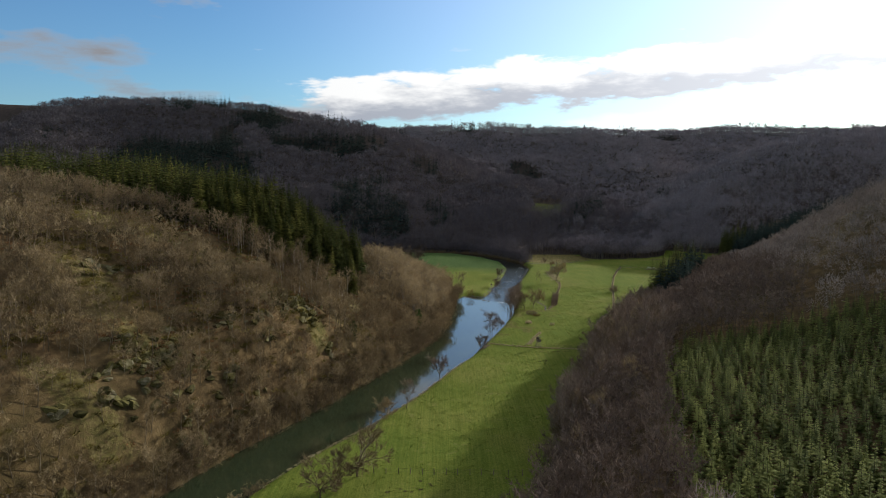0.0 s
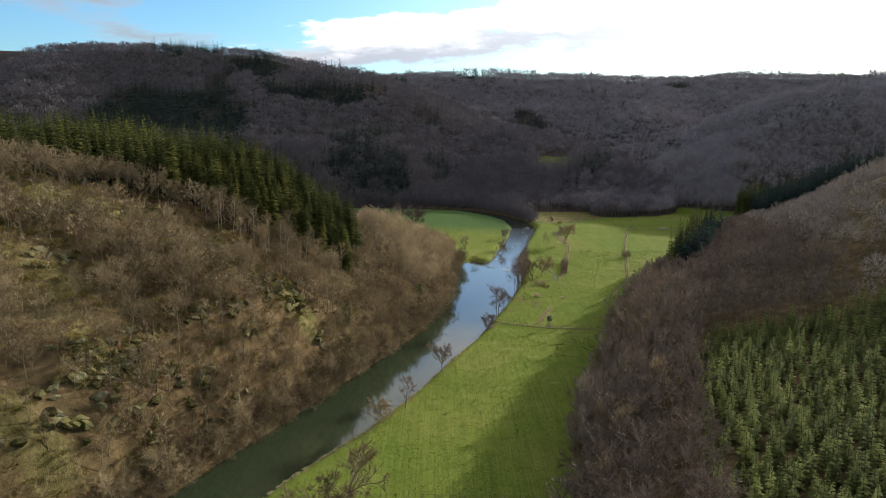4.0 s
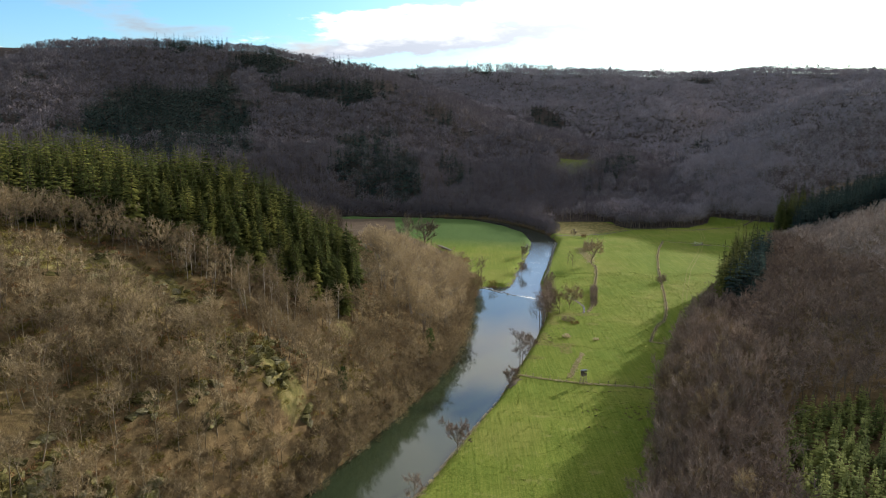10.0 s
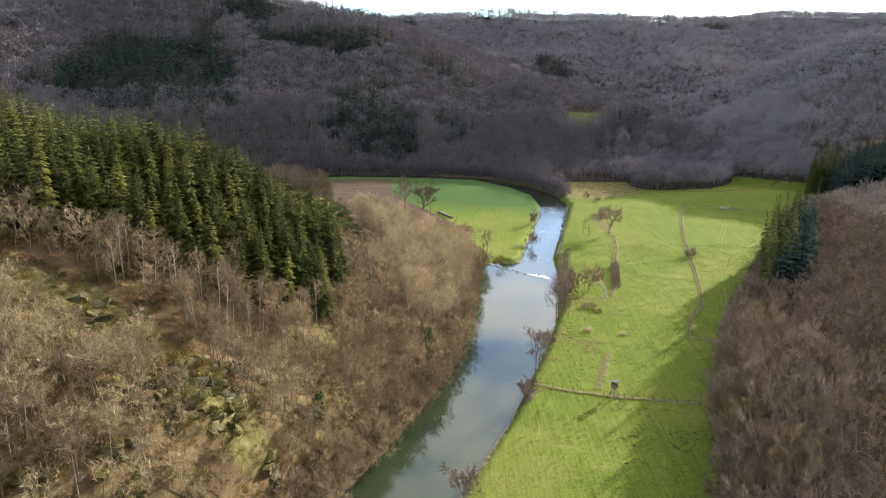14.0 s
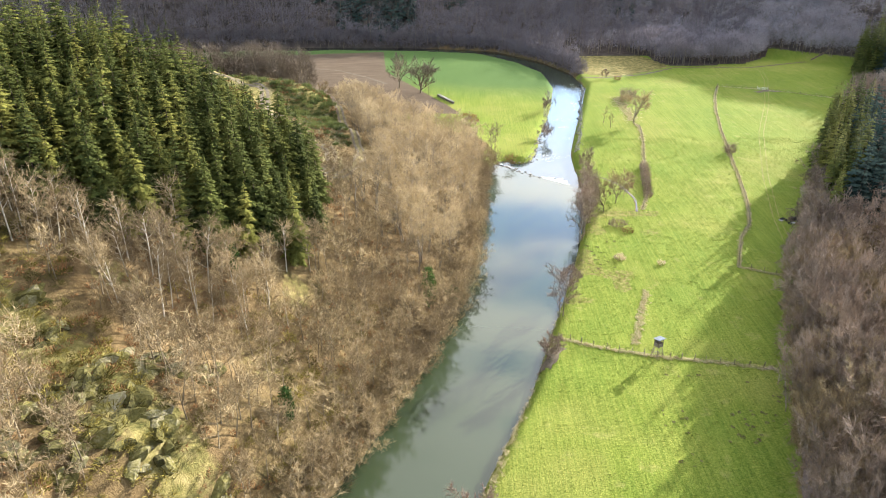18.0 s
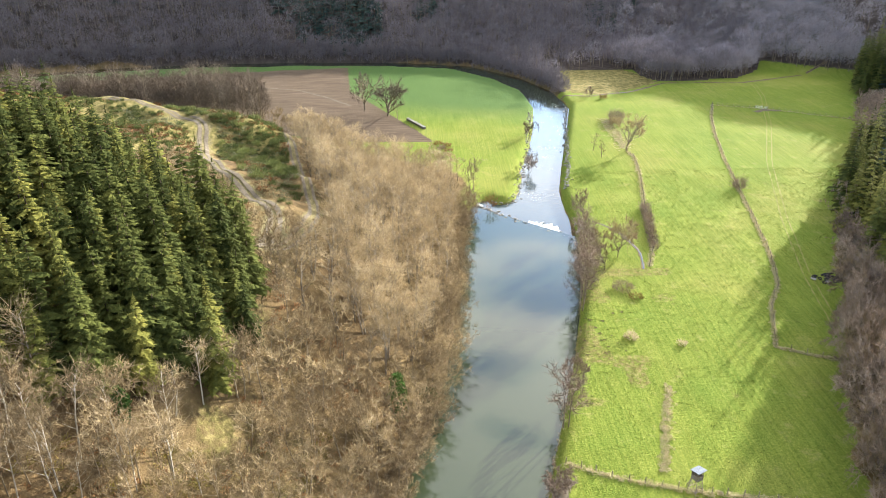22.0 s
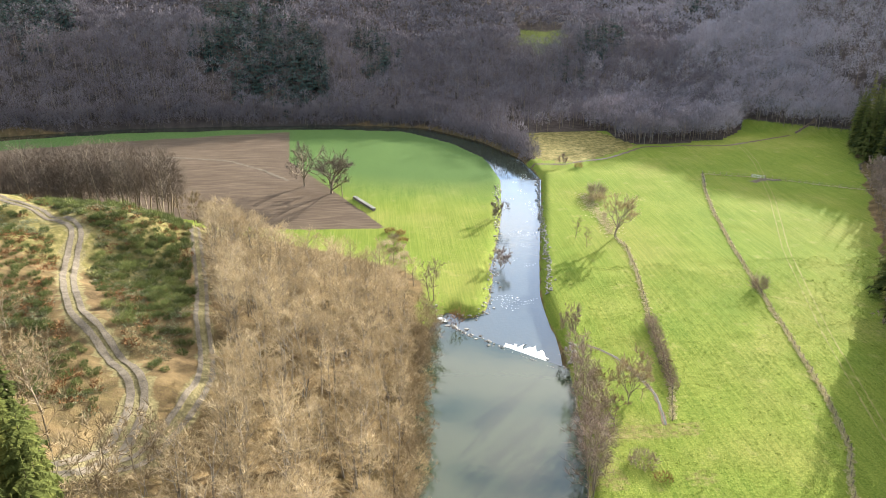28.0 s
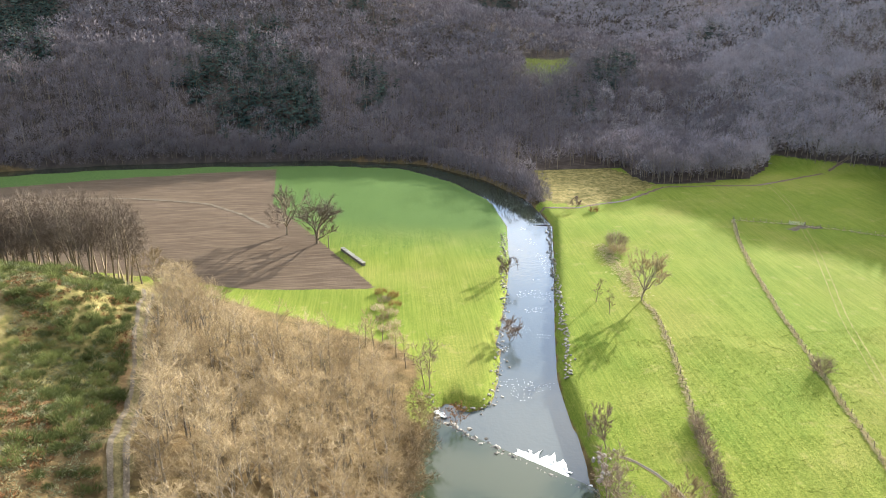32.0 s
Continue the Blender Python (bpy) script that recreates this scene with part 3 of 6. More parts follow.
for key, arr in (("grass", G), ("plough", P), ("track", T), ("dry", D), ("wheat_shade", W), ("dark_floor", HU)):
    ground_me.attributes.new(key, "FLOAT", "POINT").data.foreach_set("value", arr.astype(np.float32).ravel())
ground = tagged(new("ground", ground_me), "steep wooded river valley with bright green meadow and brown leaf litter", "ground", kind="structure")


# ---- water ----
def water_material(name="river_water", ripple=0.06, scale=0.7, rough=0.06, base=(0.026, 0.037, 0.018)):
    m = bpy.data.materials.new(name)
    m.use_nodes = True
    n, l = m.node_tree.nodes, m.node_tree.links
    b = n["Principled BSDF"]
    b.inputs["Base Color"].default_value = (*base, 1)
    b.inputs["Roughness"].default_value, b.inputs["IOR"].default_value = rough, 1.45
    co = n.new("ShaderNodeTexCoord").outputs["Object"]
    t = n.new("ShaderNodeTexNoise")
    t.inputs["Scale"].default_value, t.inputs["Detail"].default_value = scale, 4.0
    l.new(co, t.inputs["Vector"])
    bp = n.new("ShaderNodeBump")
    bp.inputs["Strength"].default_value, bp.inputs["Distance"].default_value = ripple, 0.1
    l.new(t.outputs["Fac"], bp.inputs["Height"])
    l.new(bp.outputs["Normal"], b.inputs["Normal"])
    return m


M_WATER = water_material()
M_RAPID = water_material("rapid_water", 0.30, 1.1, 0.10, (0.05, 0.063, 0.064))

M_BEND = water_material("bend_water", 0.05, 0.8, 0.05, (0.022, 0.028, 0.018))


WEIR_A, WEIR_B = (5.5, 379.5), (35.5, 352.0)


def river_sheet(name, rows, z, label, mat=None):
    """Water between pairs of bank points."""
    V, F = [], []
    for (ax, ay), (bx, by) in rows:
        for k in range(5):
            u = k / 4
            V.append((ax + (bx - ax) * u, ay + (by - ay) * u, z))
    for i in range(len(rows) - 1):
        for k in range(4):
            F.append((i * 5 + k, i * 5 + k + 1, i * 5 + 6 + k, i * 5 + 5 + k))
    return tagged(new(name, mesh_np(name, V, F, mat or M_WATER, smooth=True)), label, "river", kind="structure")


def bank_rows(pts, extra=3.0):
    rows = []
    for i, (x, y, w) in enumerate(pts):
        a, c = pts[max(i - 1, 0)], pts[min(i + 1, len(pts) - 1)]
        t = Vector((c[0] - a[0], c[1] - a[1], 0)).normalized()
        w += extra
        rows.append(((x - t.y * w, y + t.x * w), (x + t.y * w, y - t.x * w)))
    return rows


upper = bank_rows(RIVER[:13])[:-1]
river_sheet("water_pool", upper + [((-2, 350), (38, 340)), ((WEIR_A[0] - 8, WEIR_A[1] + 7), (WEIR_B[0] + 8, WEIR_B[1] - 7))], 0.0, "still dark green river pool above the weir mirroring the sky")
river_sheet("water_rapids", [((WEIR_A[0] - 9, WEIR_A[1] + 6.5), (WEIR_B[0] + 7, WEIR_B[1] - 7.5)), ((4, 392), (48, 372))] + bank_rows(RIVER[14:19]), -0.9, "shallow rippled river flowing away below the weir", M_RAPID)
river_sheet("water_bend", bank_rows(RIVER[18:]), -0.902, "dark calm river bend under the wooded hill", M_BEND)


# ---- trees: templates ----
def tube(p0, p1, r0, r1, sides=4):
    """A tapered stick between two points: vertices and triangles."""
    p0, p1 = np.array(p0, float), np.array(p1, float)
    d = p1 - p0
    d = d / (np.linalg.norm(d) + 1e-9)
    a = np.cross(d, (0.3, 0.9, 0.1))
    a /= np.linalg.norm(a) + 1e-9
    b = np.cross(d, a)
    V, F = [], []
    for p, r in ((p0, r0), (p1, r1)):
        for k in range(sides):
            t = 2 * math.pi * k / sides
            V.append(p + r * (math.cos(t) * a + math.sin(t) * b))
    for k in range(sides):
        j = (k + 1) % sides
        F += [(k, j, sides + j), (k, sides + j, sides + k)]
    return V, F


class Bag:
    """Collects vertices and triangles."""

    def __init__(self):
        self.V, self.F = [], []

    def add(self, V, F):
        o = len(self.V)
        self.V += list(V)
        self.F += [tuple(i + o for i in f) for f in F]

    def blade(self, p0, p1, w, rng):
        p0, p1 = np.array(p0), np.array(p1)
        s = np.cross(p1 - p0, rng.normal(size=3))
        s = s / (np.linalg.norm(s) + 1e-9) * w * 0.5
        self.add([p0 - s, p0 + s, p1], [(0, 1, 2)])

    def arrays(self):
        return np.array(self.V, np.float32).reshape(-1, 3), np.array(self.F, np.int32).reshape(-1, 3)


def bare_tree(seed, h=10.0, spread=0.36, limbs=9, subs=5, twigs=7, trunk=0.18, twig_w=0.07, lean=0.0, clear=0.3, stems=1, steep=1.0):
    """A leafless broadleaf tree: trunk and limbs, and the fine twigs of its crown."""
    rng = np.random.default_rng(seed)
    wood, fine = Bag(), Bag()
    for stem in range(stems):
        p = np.array([rng.normal() * 0.4, rng.normal() * 0.4, -0.5]) if stems > 1 else np.array([0, 0, -0.5])
        top = np.array([lean * h + rng.normal() * 0.05 * h + p[0] * 2.5, rng.normal() * 0.05 * h + p[1] * 2.5, h * 0.86])
        r = trunk * h / 10 / math.sqrt(stems)
        mids = [p, p * 0.5 + top * 0.5 + rng.normal(size=3) * 0.02 * h, top]
        wood.add(*tube(mids[0], mids[1], r, r * 0.6, 5))
        wood.add(*tube(mids[1], mids[2], r * 0.6, r * 0.12, 4))
        for i in range(limbs):
            u = clear + (1 - clear) * (i + rng.random() * 0.8) / limbs
            base = mids[0] + (mids[1] - mids[0]) * u * 2 if u < 0.5 else mids[1] + (mids[2] - mids[1]) * (u * 2 - 1)
            ang = i * 2.4 + rng.normal() * 0.5
            reach = h * spread * (1.0 - 0.55 * max(0, (u - 0.45) / 0.55)) * (0.7 + 0.5 * rng.random())
            rise = reach * (0.55 + 0.5 * rng.random() + 0.6 * u) * (steep + (1 - steep) * u)
            tip = base + np.array([math.cos(ang) * reach, math.sin(ang) * reach, rise])
            tip[2] = min(tip[2], h * (0.93 + 0.07 * rng.random()))
            knee = base * 0.5 + tip * 0.5 + np.array([0, 0, -0.05 * reach])
            wood.add(*tube(base, knee, r * 0.38 * (1.2 - u * 0.7), r * 0.22, 3))
            wood.add(*tube(knee, tip, r * 0.22, r * 0.05, 3))
            for j in range(subs):
                v = 0.3 + 0.7 * (j + rng.random()) / subs
                q = base + (knee - base) * v * 2 if v < 0.5 else knee + (tip - knee) * (v * 2 - 1)
                dv = rng.normal(size=3) * (0.8, 0.8, 0.55) + np.array([math.cos(ang), math.sin(ang), 1.0]) * 0.6
                dv /= np.linalg.norm(dv)
                q2 = q + dv * h * 0.13 * (0.7 + 0.6 * rng.random())
                fine.blade(q, q2, twig_w * 1.2, rng)
                for k in range(twigs):
                    w0 = q + (q2 - q) * (0.2 + 0.8 * rng.random())
                    tv = dv * 0.6 + rng.normal(size=3) * 0.6 + np.array([0, 0, 0.45])
                    tv /= np.linalg.norm(tv)
                    fine.blade(w0, w0 + tv * h * 0.12 * (0.5 + 0.9 * rng.random()), twig_w, rng)
    return wood.arrays(), fine.arrays()


def crown_tree(seed, h=12.0, width=10.0, mains=7, levels=4, fork=0.22, trunk=0.2, twig_w=0.06, lean=0.0, twigs=13):
    """A leafless spreading tree: limbs that fork again and again out to a domed crown of fine twigs."""
    r = np.random.default_rng(seed)
    wood, fine = Bag(), Bag()

    def grow(p, d, length, rad, level):
        bend = d + r.normal(size=3) * 0.16
        bend /= np.linalg.norm(bend)
        q = p + d * length * 0.5
        e = q + bend * length * 0.5
        if level < levels:
            wood.add(*tube(p, q, rad, rad * 0.82, 4 if level < 2 else 3))
            wood.add(*tube(q, e, rad * 0.82, rad * 0.62, 4 if level < 2 else 3))
            for _ in range(3 if level else mains):
                out = np.array([e[0], e[1], 0.0])
                out = out / (np.linalg.norm(out) + 1.0)
                nd = bend * 0.9 + r.normal(size=3) * (0.55 if level else 0.8) * (1, 1, 0.6) + out * 0.22 + np.array([0, 0, 0.16])
                nd /= np.linalg.norm(nd)
                start = e if r.random() < 0.55 else q + (e - q) * r.random()
                grow(start, nd, length * (0.62 + 0.22 * r.random()) if level else h * 0.27 * (0.8 + 0.4 * r.random()), rad * 0.58, level + 1)
        else:
            fine.blade(p, e, twig_w * 1.3, r)
            for _ in range(twigs):
                a = p + (e - p) * r.random()
                nd = bend + r.normal(size=3) * 0.55
                nd /= np.linalg.norm(nd)
                fine.blade(a, a + nd * length * (0.5 + 0.5 * r.random()), twig_w, r)

    d0 = np.array([lean, r.normal() * 0.04, 1.0])
    grow(np.array([0, 0, -0.4]), d0 / np.linalg.norm(d0), h * fork + 0.4, trunk * h / 10, 0)
    (wv, wf), (fv, ff) = wood.arrays(), fine.arrays()
    top = np.percentile(fv[:, 2], 99.5)
    wide = np.percentile(np.hypot(fv[:, 0] - fv[:, 0].mean(), fv[:, 1] - fv[:, 1].mean()), 86)
    k = np.array([width * 0.5 / wide, width * 0.5 / wide, h / top], np.float32)
    return (wv * k, wf), (fv * k, ff)


def dome_tree(seed, h=8.0, w=3.2, blades=100, reach=1.3, thick=0.3):
    """A distant leafless tree: a stem and a rounded crown of short twigs."""
    r = np.random.default_rng(seed)
    wood, fine = Bag(), Bag()
    wood.add(*tube((0, 0, -0.5), (0, 0, h * 0.7), 0.16, 0.06, 3))
    for _ in range(blades):
        u, a = r.random(), r.random() * 6.283
        el = math.asin(min(1.0, u)) if r.random() < 0.75 else -0.4 * u
        k = 0.55 + 0.45 * r.random() ** 0.6
        n_ = np.array([math.cos(a) * math.cos(el), math.sin(a) * math.cos(el), math.sin(el)])
        p = np.array([0, 0, h * 0.52]) + n_ * (w * k, w * k, h * 0.44 * k)
        d = n_ * 0.7 + r.normal(size=3) * 0.5 + np.array([0, 0, 0.5])
        fine.blade(p, p + d / np.linalg.norm(d) * reach * (0.6 + 0.7 * r.random()), thick, r)
    return wood.arrays(), fine.arrays()


def spruce(seed, h=18.0, spread=0.17, whorls=17, arms=9, low=0.08, jag=2, sag=1.0):
    """A spruce: a straight trunk and whorls of drooping boughs."""
    rng = np.random.default_rng(seed)
    wood, fine = Bag(), Bag()
    wood.add(*tube((0, 0, -0.6), (0, 0, h * 0.9), h * 0.011, 0.015, 5))
    for i in range(whorls):
        u = low + (1 - low) * i / whorls
        z = h * u
        reach = h * spread * (1 - u) ** 0.8 * (0.7 + 0.55 * rng.random()) + 0.12
        for k in range(arms):
            ang = 2 * math.pi * (k + rng.random() * 0.7) / arms + i * 0.7
            rr = reach * (0.55 + 0.65 * rng.random())
            c, s = math.cos(ang), math.sin(ang)
            droop = rr * (0.30 + 0.25 * rng.random()) * (1.0 - 0.5 * u) * sag
            zj = z + (rng.random() - 0.5) * 1.1 * h / whorls
            root = np.array([c * 0.05, s * 0.05, zj + rr * 0.12])
            tip = np.array([c * rr, s * rr, zj - droop + rr * 0.12])
            side = np.array([-s, c, 0.0])
            mid = root * 0.45 + tip * 0.55 + np.array([0, 0, rr * 0.10])
            w = rr * (0.27 + 0.12 * rng.random()) + 0.10
            hang = np.array([0, 0, -0.30 * rr * sag])
            fwd = np.array([c, s, 0.0])
            if jag < 2:
                fine.add([root, mid + side * w * 1.25 + hang * 0.7, tip, mid - side * w * 1.25 + hang * 0.7, mid], [(0, 1, 4), (1, 2, 4), (2, 3, 4), (3, 0, 4)])
                continue
            fine.add([root, mid + side * w * 0.85 + hang * 0.5, tip, mid - side * w * 0.85 + hang * 0.5, mid], [(0, 1, 4), (1, 2, 4), (2, 3, 4), (3, 0, 4)])
            for v in (0.3, 0.55, 0.8):
                q = root + (mid - root) * v * 2 if v < 0.5 else mid + (tip - mid) * (v * 2 - 1)
                for sgn in (1, -1):
                    e = q + side * w * sgn * (1.5 - 0.8 * v) * (0.7 + 0.6 * rng.random()) + fwd * rr * 0.16 + hang * (0.3 + 0.7 * rng.random())
                    fine.add([q + fwd * 0.07 * rr, q - fwd * 0.09 * rr, e], [(0, 1, 2)])
    fine.add([(0.12, 0, h * 0.93), (-0.06, 0.1, h * 0.93), (-0.06, -0.1, h * 0.93), (0, 0, h * 1.03)], [(0, 1, 3), (1, 2, 3), (2, 0, 3)])
    return wood.arrays(), fine.arrays()


def shrub(seed, h=1.6, w=1.3, blades=90, thick=0.12, up=0.8):
    """A bush of many small shoots."""
    rng = np.random.default_rng(seed)
    fine = Bag()
    for i in range(blades):
        a, r = rng.random() * 6.283, w * math.sqrt(rng.random()) * 0.7
        z = h * 0.65 * rng.random() * (1 - (r / w) ** 2 * 0.6)
        p = np.array([math.cos(a) * r, math.sin(a) * r, z])
        d = np.array([math.cos(a) * 0.6, math.sin(a) * 0.6, up]) + rng.normal(size=3) * 0.4
        fine.blade(p, p + d / np.linalg.norm(d) * h * (0.35 + 0.3 * rng.random()), thick, rng)
    return fine.arrays()


def make_tree(name, shape, mat_fine, label, category, group, wood_mat=None):
    """A tree thing with its trunk and crown, kept as a pattern to copy."""
    (wv, wf), (fv, ff) = shape
    root = tagged(new(name), label, category, group)
    part("trunk", mesh_np("trunk", wv, wf, wood_mat or M_BARK, smooth=True), root)
    part("crown", mesh_np("crown", fv, ff, mat_fine), root)
    return root


def plant(patterns, spots, rng, group="", size=(0.85, 1.2)):
    """Copies of the patterns at the spots; the patterns themselves take the first ones."""
    used = set()
    zs = terrain(np.array([s[0] for s in spots]), np.array([s[1] for s in spots])) if len(spots) else []
    out = []
    for (x, y), z in zip(spots, zs):
        k = int(rng.integers(len(patterns)))
        m = pose(x, y, z, rng.normal() * 2.5, rng.normal() * 2.5, rng.random() * 360)
        f = size[0] + (size[1] - size[0]) * rng.random()
        if k in used:
            ob = copy_thing(patterns[k], m)
        else:
            used.add(k)
            ob = patterns[k]
            ob.matrix_basis = m
        ob.scale = (f * (0.9 + 0.2 * rng.random()), f * (0.9 + 0.2 * rng.random()), f)
        out.append(ob)
    for k, p in enumerate(patterns):
        if k not in used:
            for o in (*p.children_recursive, p):
                bpy.data.objects.remove(o)
    return out


def scatter(rng, x0, x1, y0, y1, step, keep):
    """Jittered spots in a box for which keep(x, y) holds."""
    a, b = np.meshgrid(np.arange(x0, x1, step), np.arange(y0, y1, step))
    a = a + (np.arange(a.shape[0]) % 2)[:, None] * step * 0.5
    a = a.ravel() + rng.uniform(-0.45, 0.45, a.size) * step
    b = b.ravel() + rng.uniform(-0.45, 0.45, b.size) * step
    k = keep(a, b)
    return np.stack([a[k], b[k]], -1)


def forest(name, shapes, spots, mats, rng, size, label, category="trees", sink=0.0):
    """Many trees that nobody could count, joined into one mesh. shapes: list of (wood, fine) arrays."""
    if not len(spots):
        return None
    zs = terrain(spots[:, 0], spots[:, 1]) - sink
    pick = rng.integers(len(shapes), size=len(spots))
    Vs, Fs, Ms, As, base = [], [], [], [], 0
    for k, parts_ in enumerate(shapes):
        sel = np.where(pick == k)[0]
        if not len(sel):
            continue
        ang = rng.random(len(sel)) * 6.283
        f = size[0] + (size[1] - size[0]) * rng.random(len(sel))
        var = rng.random(len(sel))
        c, s = np.cos(ang) * f, np.sin(ang) * f
        for mi, (v, t) in enumerate(parts_):
            if not len(t):
                continue
            W = np.empty((len(sel), len(v), 3), np.float32)
            W[:, :, 0] = spots[sel, 0, None] + c[:, None] * v[:, 0] - s[:, None] * v[:, 1]
            W[:, :, 1] = spots[sel, 1, None] + s[:, None] * v[:, 0] + c[:, None] * v[:, 1]
            W[:, :, 2] = zs[sel, None] + f[:, None] * v[:, 2]
            Fs.append((t[None] + (base + np.arange(len(sel)) * len(v))[:, None, None]).reshape(-1, 3))
            Vs.append(W.reshape(-1, 3))
            Ms.append(np.full(len(sel) * len(t), mi, np.int32))
            As.append(np.repeat(var, len(v)))
            base += len(sel) * len(v)
    me = mesh_np(name, np.concatenate(Vs), np.concatenate(Fs), mats, np.concatenate(Ms), variety=np.concatenate(As))
    return tagged(new(name, me), label, category, kind="stuff")


def river_dist(x, y):
    d, side, hw = to_line(x, y, RIVER)
    return d - hw, side


def edge_dist(x, y):
    e, es, _ = to_line(x, y, EDGE)
    return np.where(es < 0, e, -e)


SPRUCES = [(-30, 268), (-32.5, 259), (-37, 252), (-44, 247), (-52, 241), (-63, 235), (-75, 231), (-88, 229), (-105, 225), (-122, 220), (-150, 210), (-215, 192), (-240, 310), (-120, 322), (-75, 312), (-56, 298), (-42, 294), (-33, 286), (-30, 277)]
COPPICE = [(-28, 284), (-25.5, 292), (-24.5, 302), (-23.8, 318), (-25.8, 328), (-28.5, 338), (-32.5, 352), (-36.5, 368), (-42, 389), (-48, 411), (-51, 421), (-46, 424), (-40, 406), (-33, 393), (-14, 387), (-4, 387), (0, 384), (3.5, 378), (3, 350), (1, 320), (-3, 298), (-12, 278)]
OPENLITTER = [(-76, 160), (-70, 172), (-58, 182), (-47, 182), (-48, 172), (-58, 163), (-66, 156)]
YOUNG = [(36, 96), (41, 125), (45, 145), (52, 165), (58, 190), (70, 208), (120, 208), (155, 160), (140, 90), (60, 70)]
EDGE_SPRUCES = [[(87, 306), (94, 322), (102, 344), (108, 360), (119, 377), (130, 392), (143, 399), (138, 380), (126, 360), (117, 342), (107, 318), (95, 304)], [(186, 490), (197, 514), (206, 526), (218, 538), (330, 560), (330, 500), (270, 458), (208, 450), (190, 468)]]


def in_left_wood(x, y):
    bank, side = river_dist(x, y)
    ok = (side > 0) & (bank > -0.6) & (bank < 95) & (y < 300) & ~poly_mask(x, y, SPRUCES) & ~poly_mask(x, y, COPPICE)
    t, _, _ = to_line(x, y, TRACK)
    return ok & (t > 3)


def in_right_wood(x, y):
    e = edge_dist(x, y)
    return (e > 1.0) & (e < 150) & (y < 470) & ~poly_mask(x, y, YOUNG)


def in_far_wood(x, y):
    z = terrain(x, y)
    e = edge_dist(x, y)
    bank, side = river_dist(x, y)
    west = (x < -120) & (y < 470)
    return ((z > 3.2) | valley_wood(x, y)) & ~poly_mask(x, y, PASTURE_DRY) & (y > 470) & (bank > 2) & ~((e > 0) & (y < 520)) & ~poly_mask(x, y, CLEARING) & ~west


def in_edge_spruces(x, y):
    return poly_mask(x, y, EDGE_SPRUCES[0]) | poly_mask(x, y, EDGE_SPRUCES[1])


rng = np.random.default_rng(11)
oak_shapes = [bare_tree(k, 8.0 + k % 2, 0.40 - 0.1 * (k % 2), 9, 6, 10, 0.14, 0.055, clear=0.3 + 0.2 * (k % 2)) for k in range(4)]
oak_low = [bare_tree(20 + k, 8.0, 0.40, 8, 4, 9, 0.13, 0.085, clear=0.25 + 0.12 * (k % 2), steep=0.7) for k in range(4)]
beech_shapes = [bare_tree(40 + k, 12.5, 0.24, 9, 6, 8, 0.2, 0.055, clear=0.25, stems=1 + k % 2) for k in range(4)]
wood_far = [dome_tree(30 + k, 9.0 + k, 3.8, 120, 1.5, 0.26) for k in range(4)]
far_oak = [dome_tree(60 + k, 8.5 + 0.6 * k, 5.0, 64, 1.9, 0.62) for k in range(5)]
far_fine = [dome_tree(66 + k, 9.5 + 0.9 * k, 4.2, 215, 1.35, 0.15) for k in range(5)]
spruce_shapes = [spruce(80 + k, 14.0 + k, 0.19 + 0.015 * (k % 2), 19, 8, sag=0.75) for k in range(4)]
spruce_low = [spruce(90 + k, 15.5, 0.20, 12, 6, jag=1, sag=0.6) for k in range(3)]
far_spruce = [spruce(100 + k, 18, 0.22, 5, 5, jag=1) for k in range(4)]
young_shapes = [spruce(110 + k, 5.0, 0.23, 9, 6, jag=1, low=0.06, sag=0.15) for k in range(4)]
young_near = [spruce(115 + k, 5.0, 0.23, 10, 6, low=0.06, sag=0.2) for k in range(4)]

# the hanging oak wood on the steep left bank
spots = scatter(rng, -150, 0, 90, 300, 2.75, in_left_wood)
open_ground = value_noise(spots[:, 0], spots[:, 1], 11, 13)
spots = spots[rng.random(len(spots)) > 0.8 * smooth01(0.15, 0.55, open_ground)]
band = to_line(spots[:, 0], spots[:, 1], CRAGBAND)[0] + 3.0 * value_noise(spots[:, 0], spots[:, 1], 9, 17)
spots = spots[(band > 7.0) & ((rng.random(len(spots)) < 0.45) | ~poly_mask(spots[:, 0], spots[:, 1], OPENLITTER))]
near = (spots[:, 1] > 140) & (spots[:, 1] < 265) & (river_dist(spots[:, 0], spots[:, 1])[0] < 36)
order = np.argsort(rng.random(near.sum()))
pick = np.where(near)[0][order[:300]]
pats = [make_tree("oak_tree", s, M_TWIG, "leafless scrubby oak with grey-brown twigs on the rocky slope", "tree", "oaks on the steep bank") for s in oak_shapes]
plant(pats, spots[pick], rng, size=(0.6, 1.1))
rest = np.delete(spots, pick, 0)
forest("oak_wood", oak_low, rest, [M_BARK, M_TWIG_S], rng, (0.6, 1.1), "leafless grey-brown oak wood covering the steep hillside")

# the beech stand on the spur
spots = scatter(rng, -60, 8, 270, 432, 3.6, lambda x, y: poly_mask(x, y, COPPICE))
pats = [make_tree("beech_tree", s, M_TWIG_BEECH, "slender leafless young beech with warm brown twigs", "tree", "beeches on the spur", M_BARK_PALE) for s in beech_shapes]
spots = spots[np.argsort(rng.random(len(spots)))]
plant(pats, spots[:300], rng, size=(0.6, 0.98))
forest("beech_wood", beech_shapes, spots[300:], [M_BARK_PALE, M_TWIG_S], rng, (0.6, 0.95), "slender leafless brown beeches packed between the others")

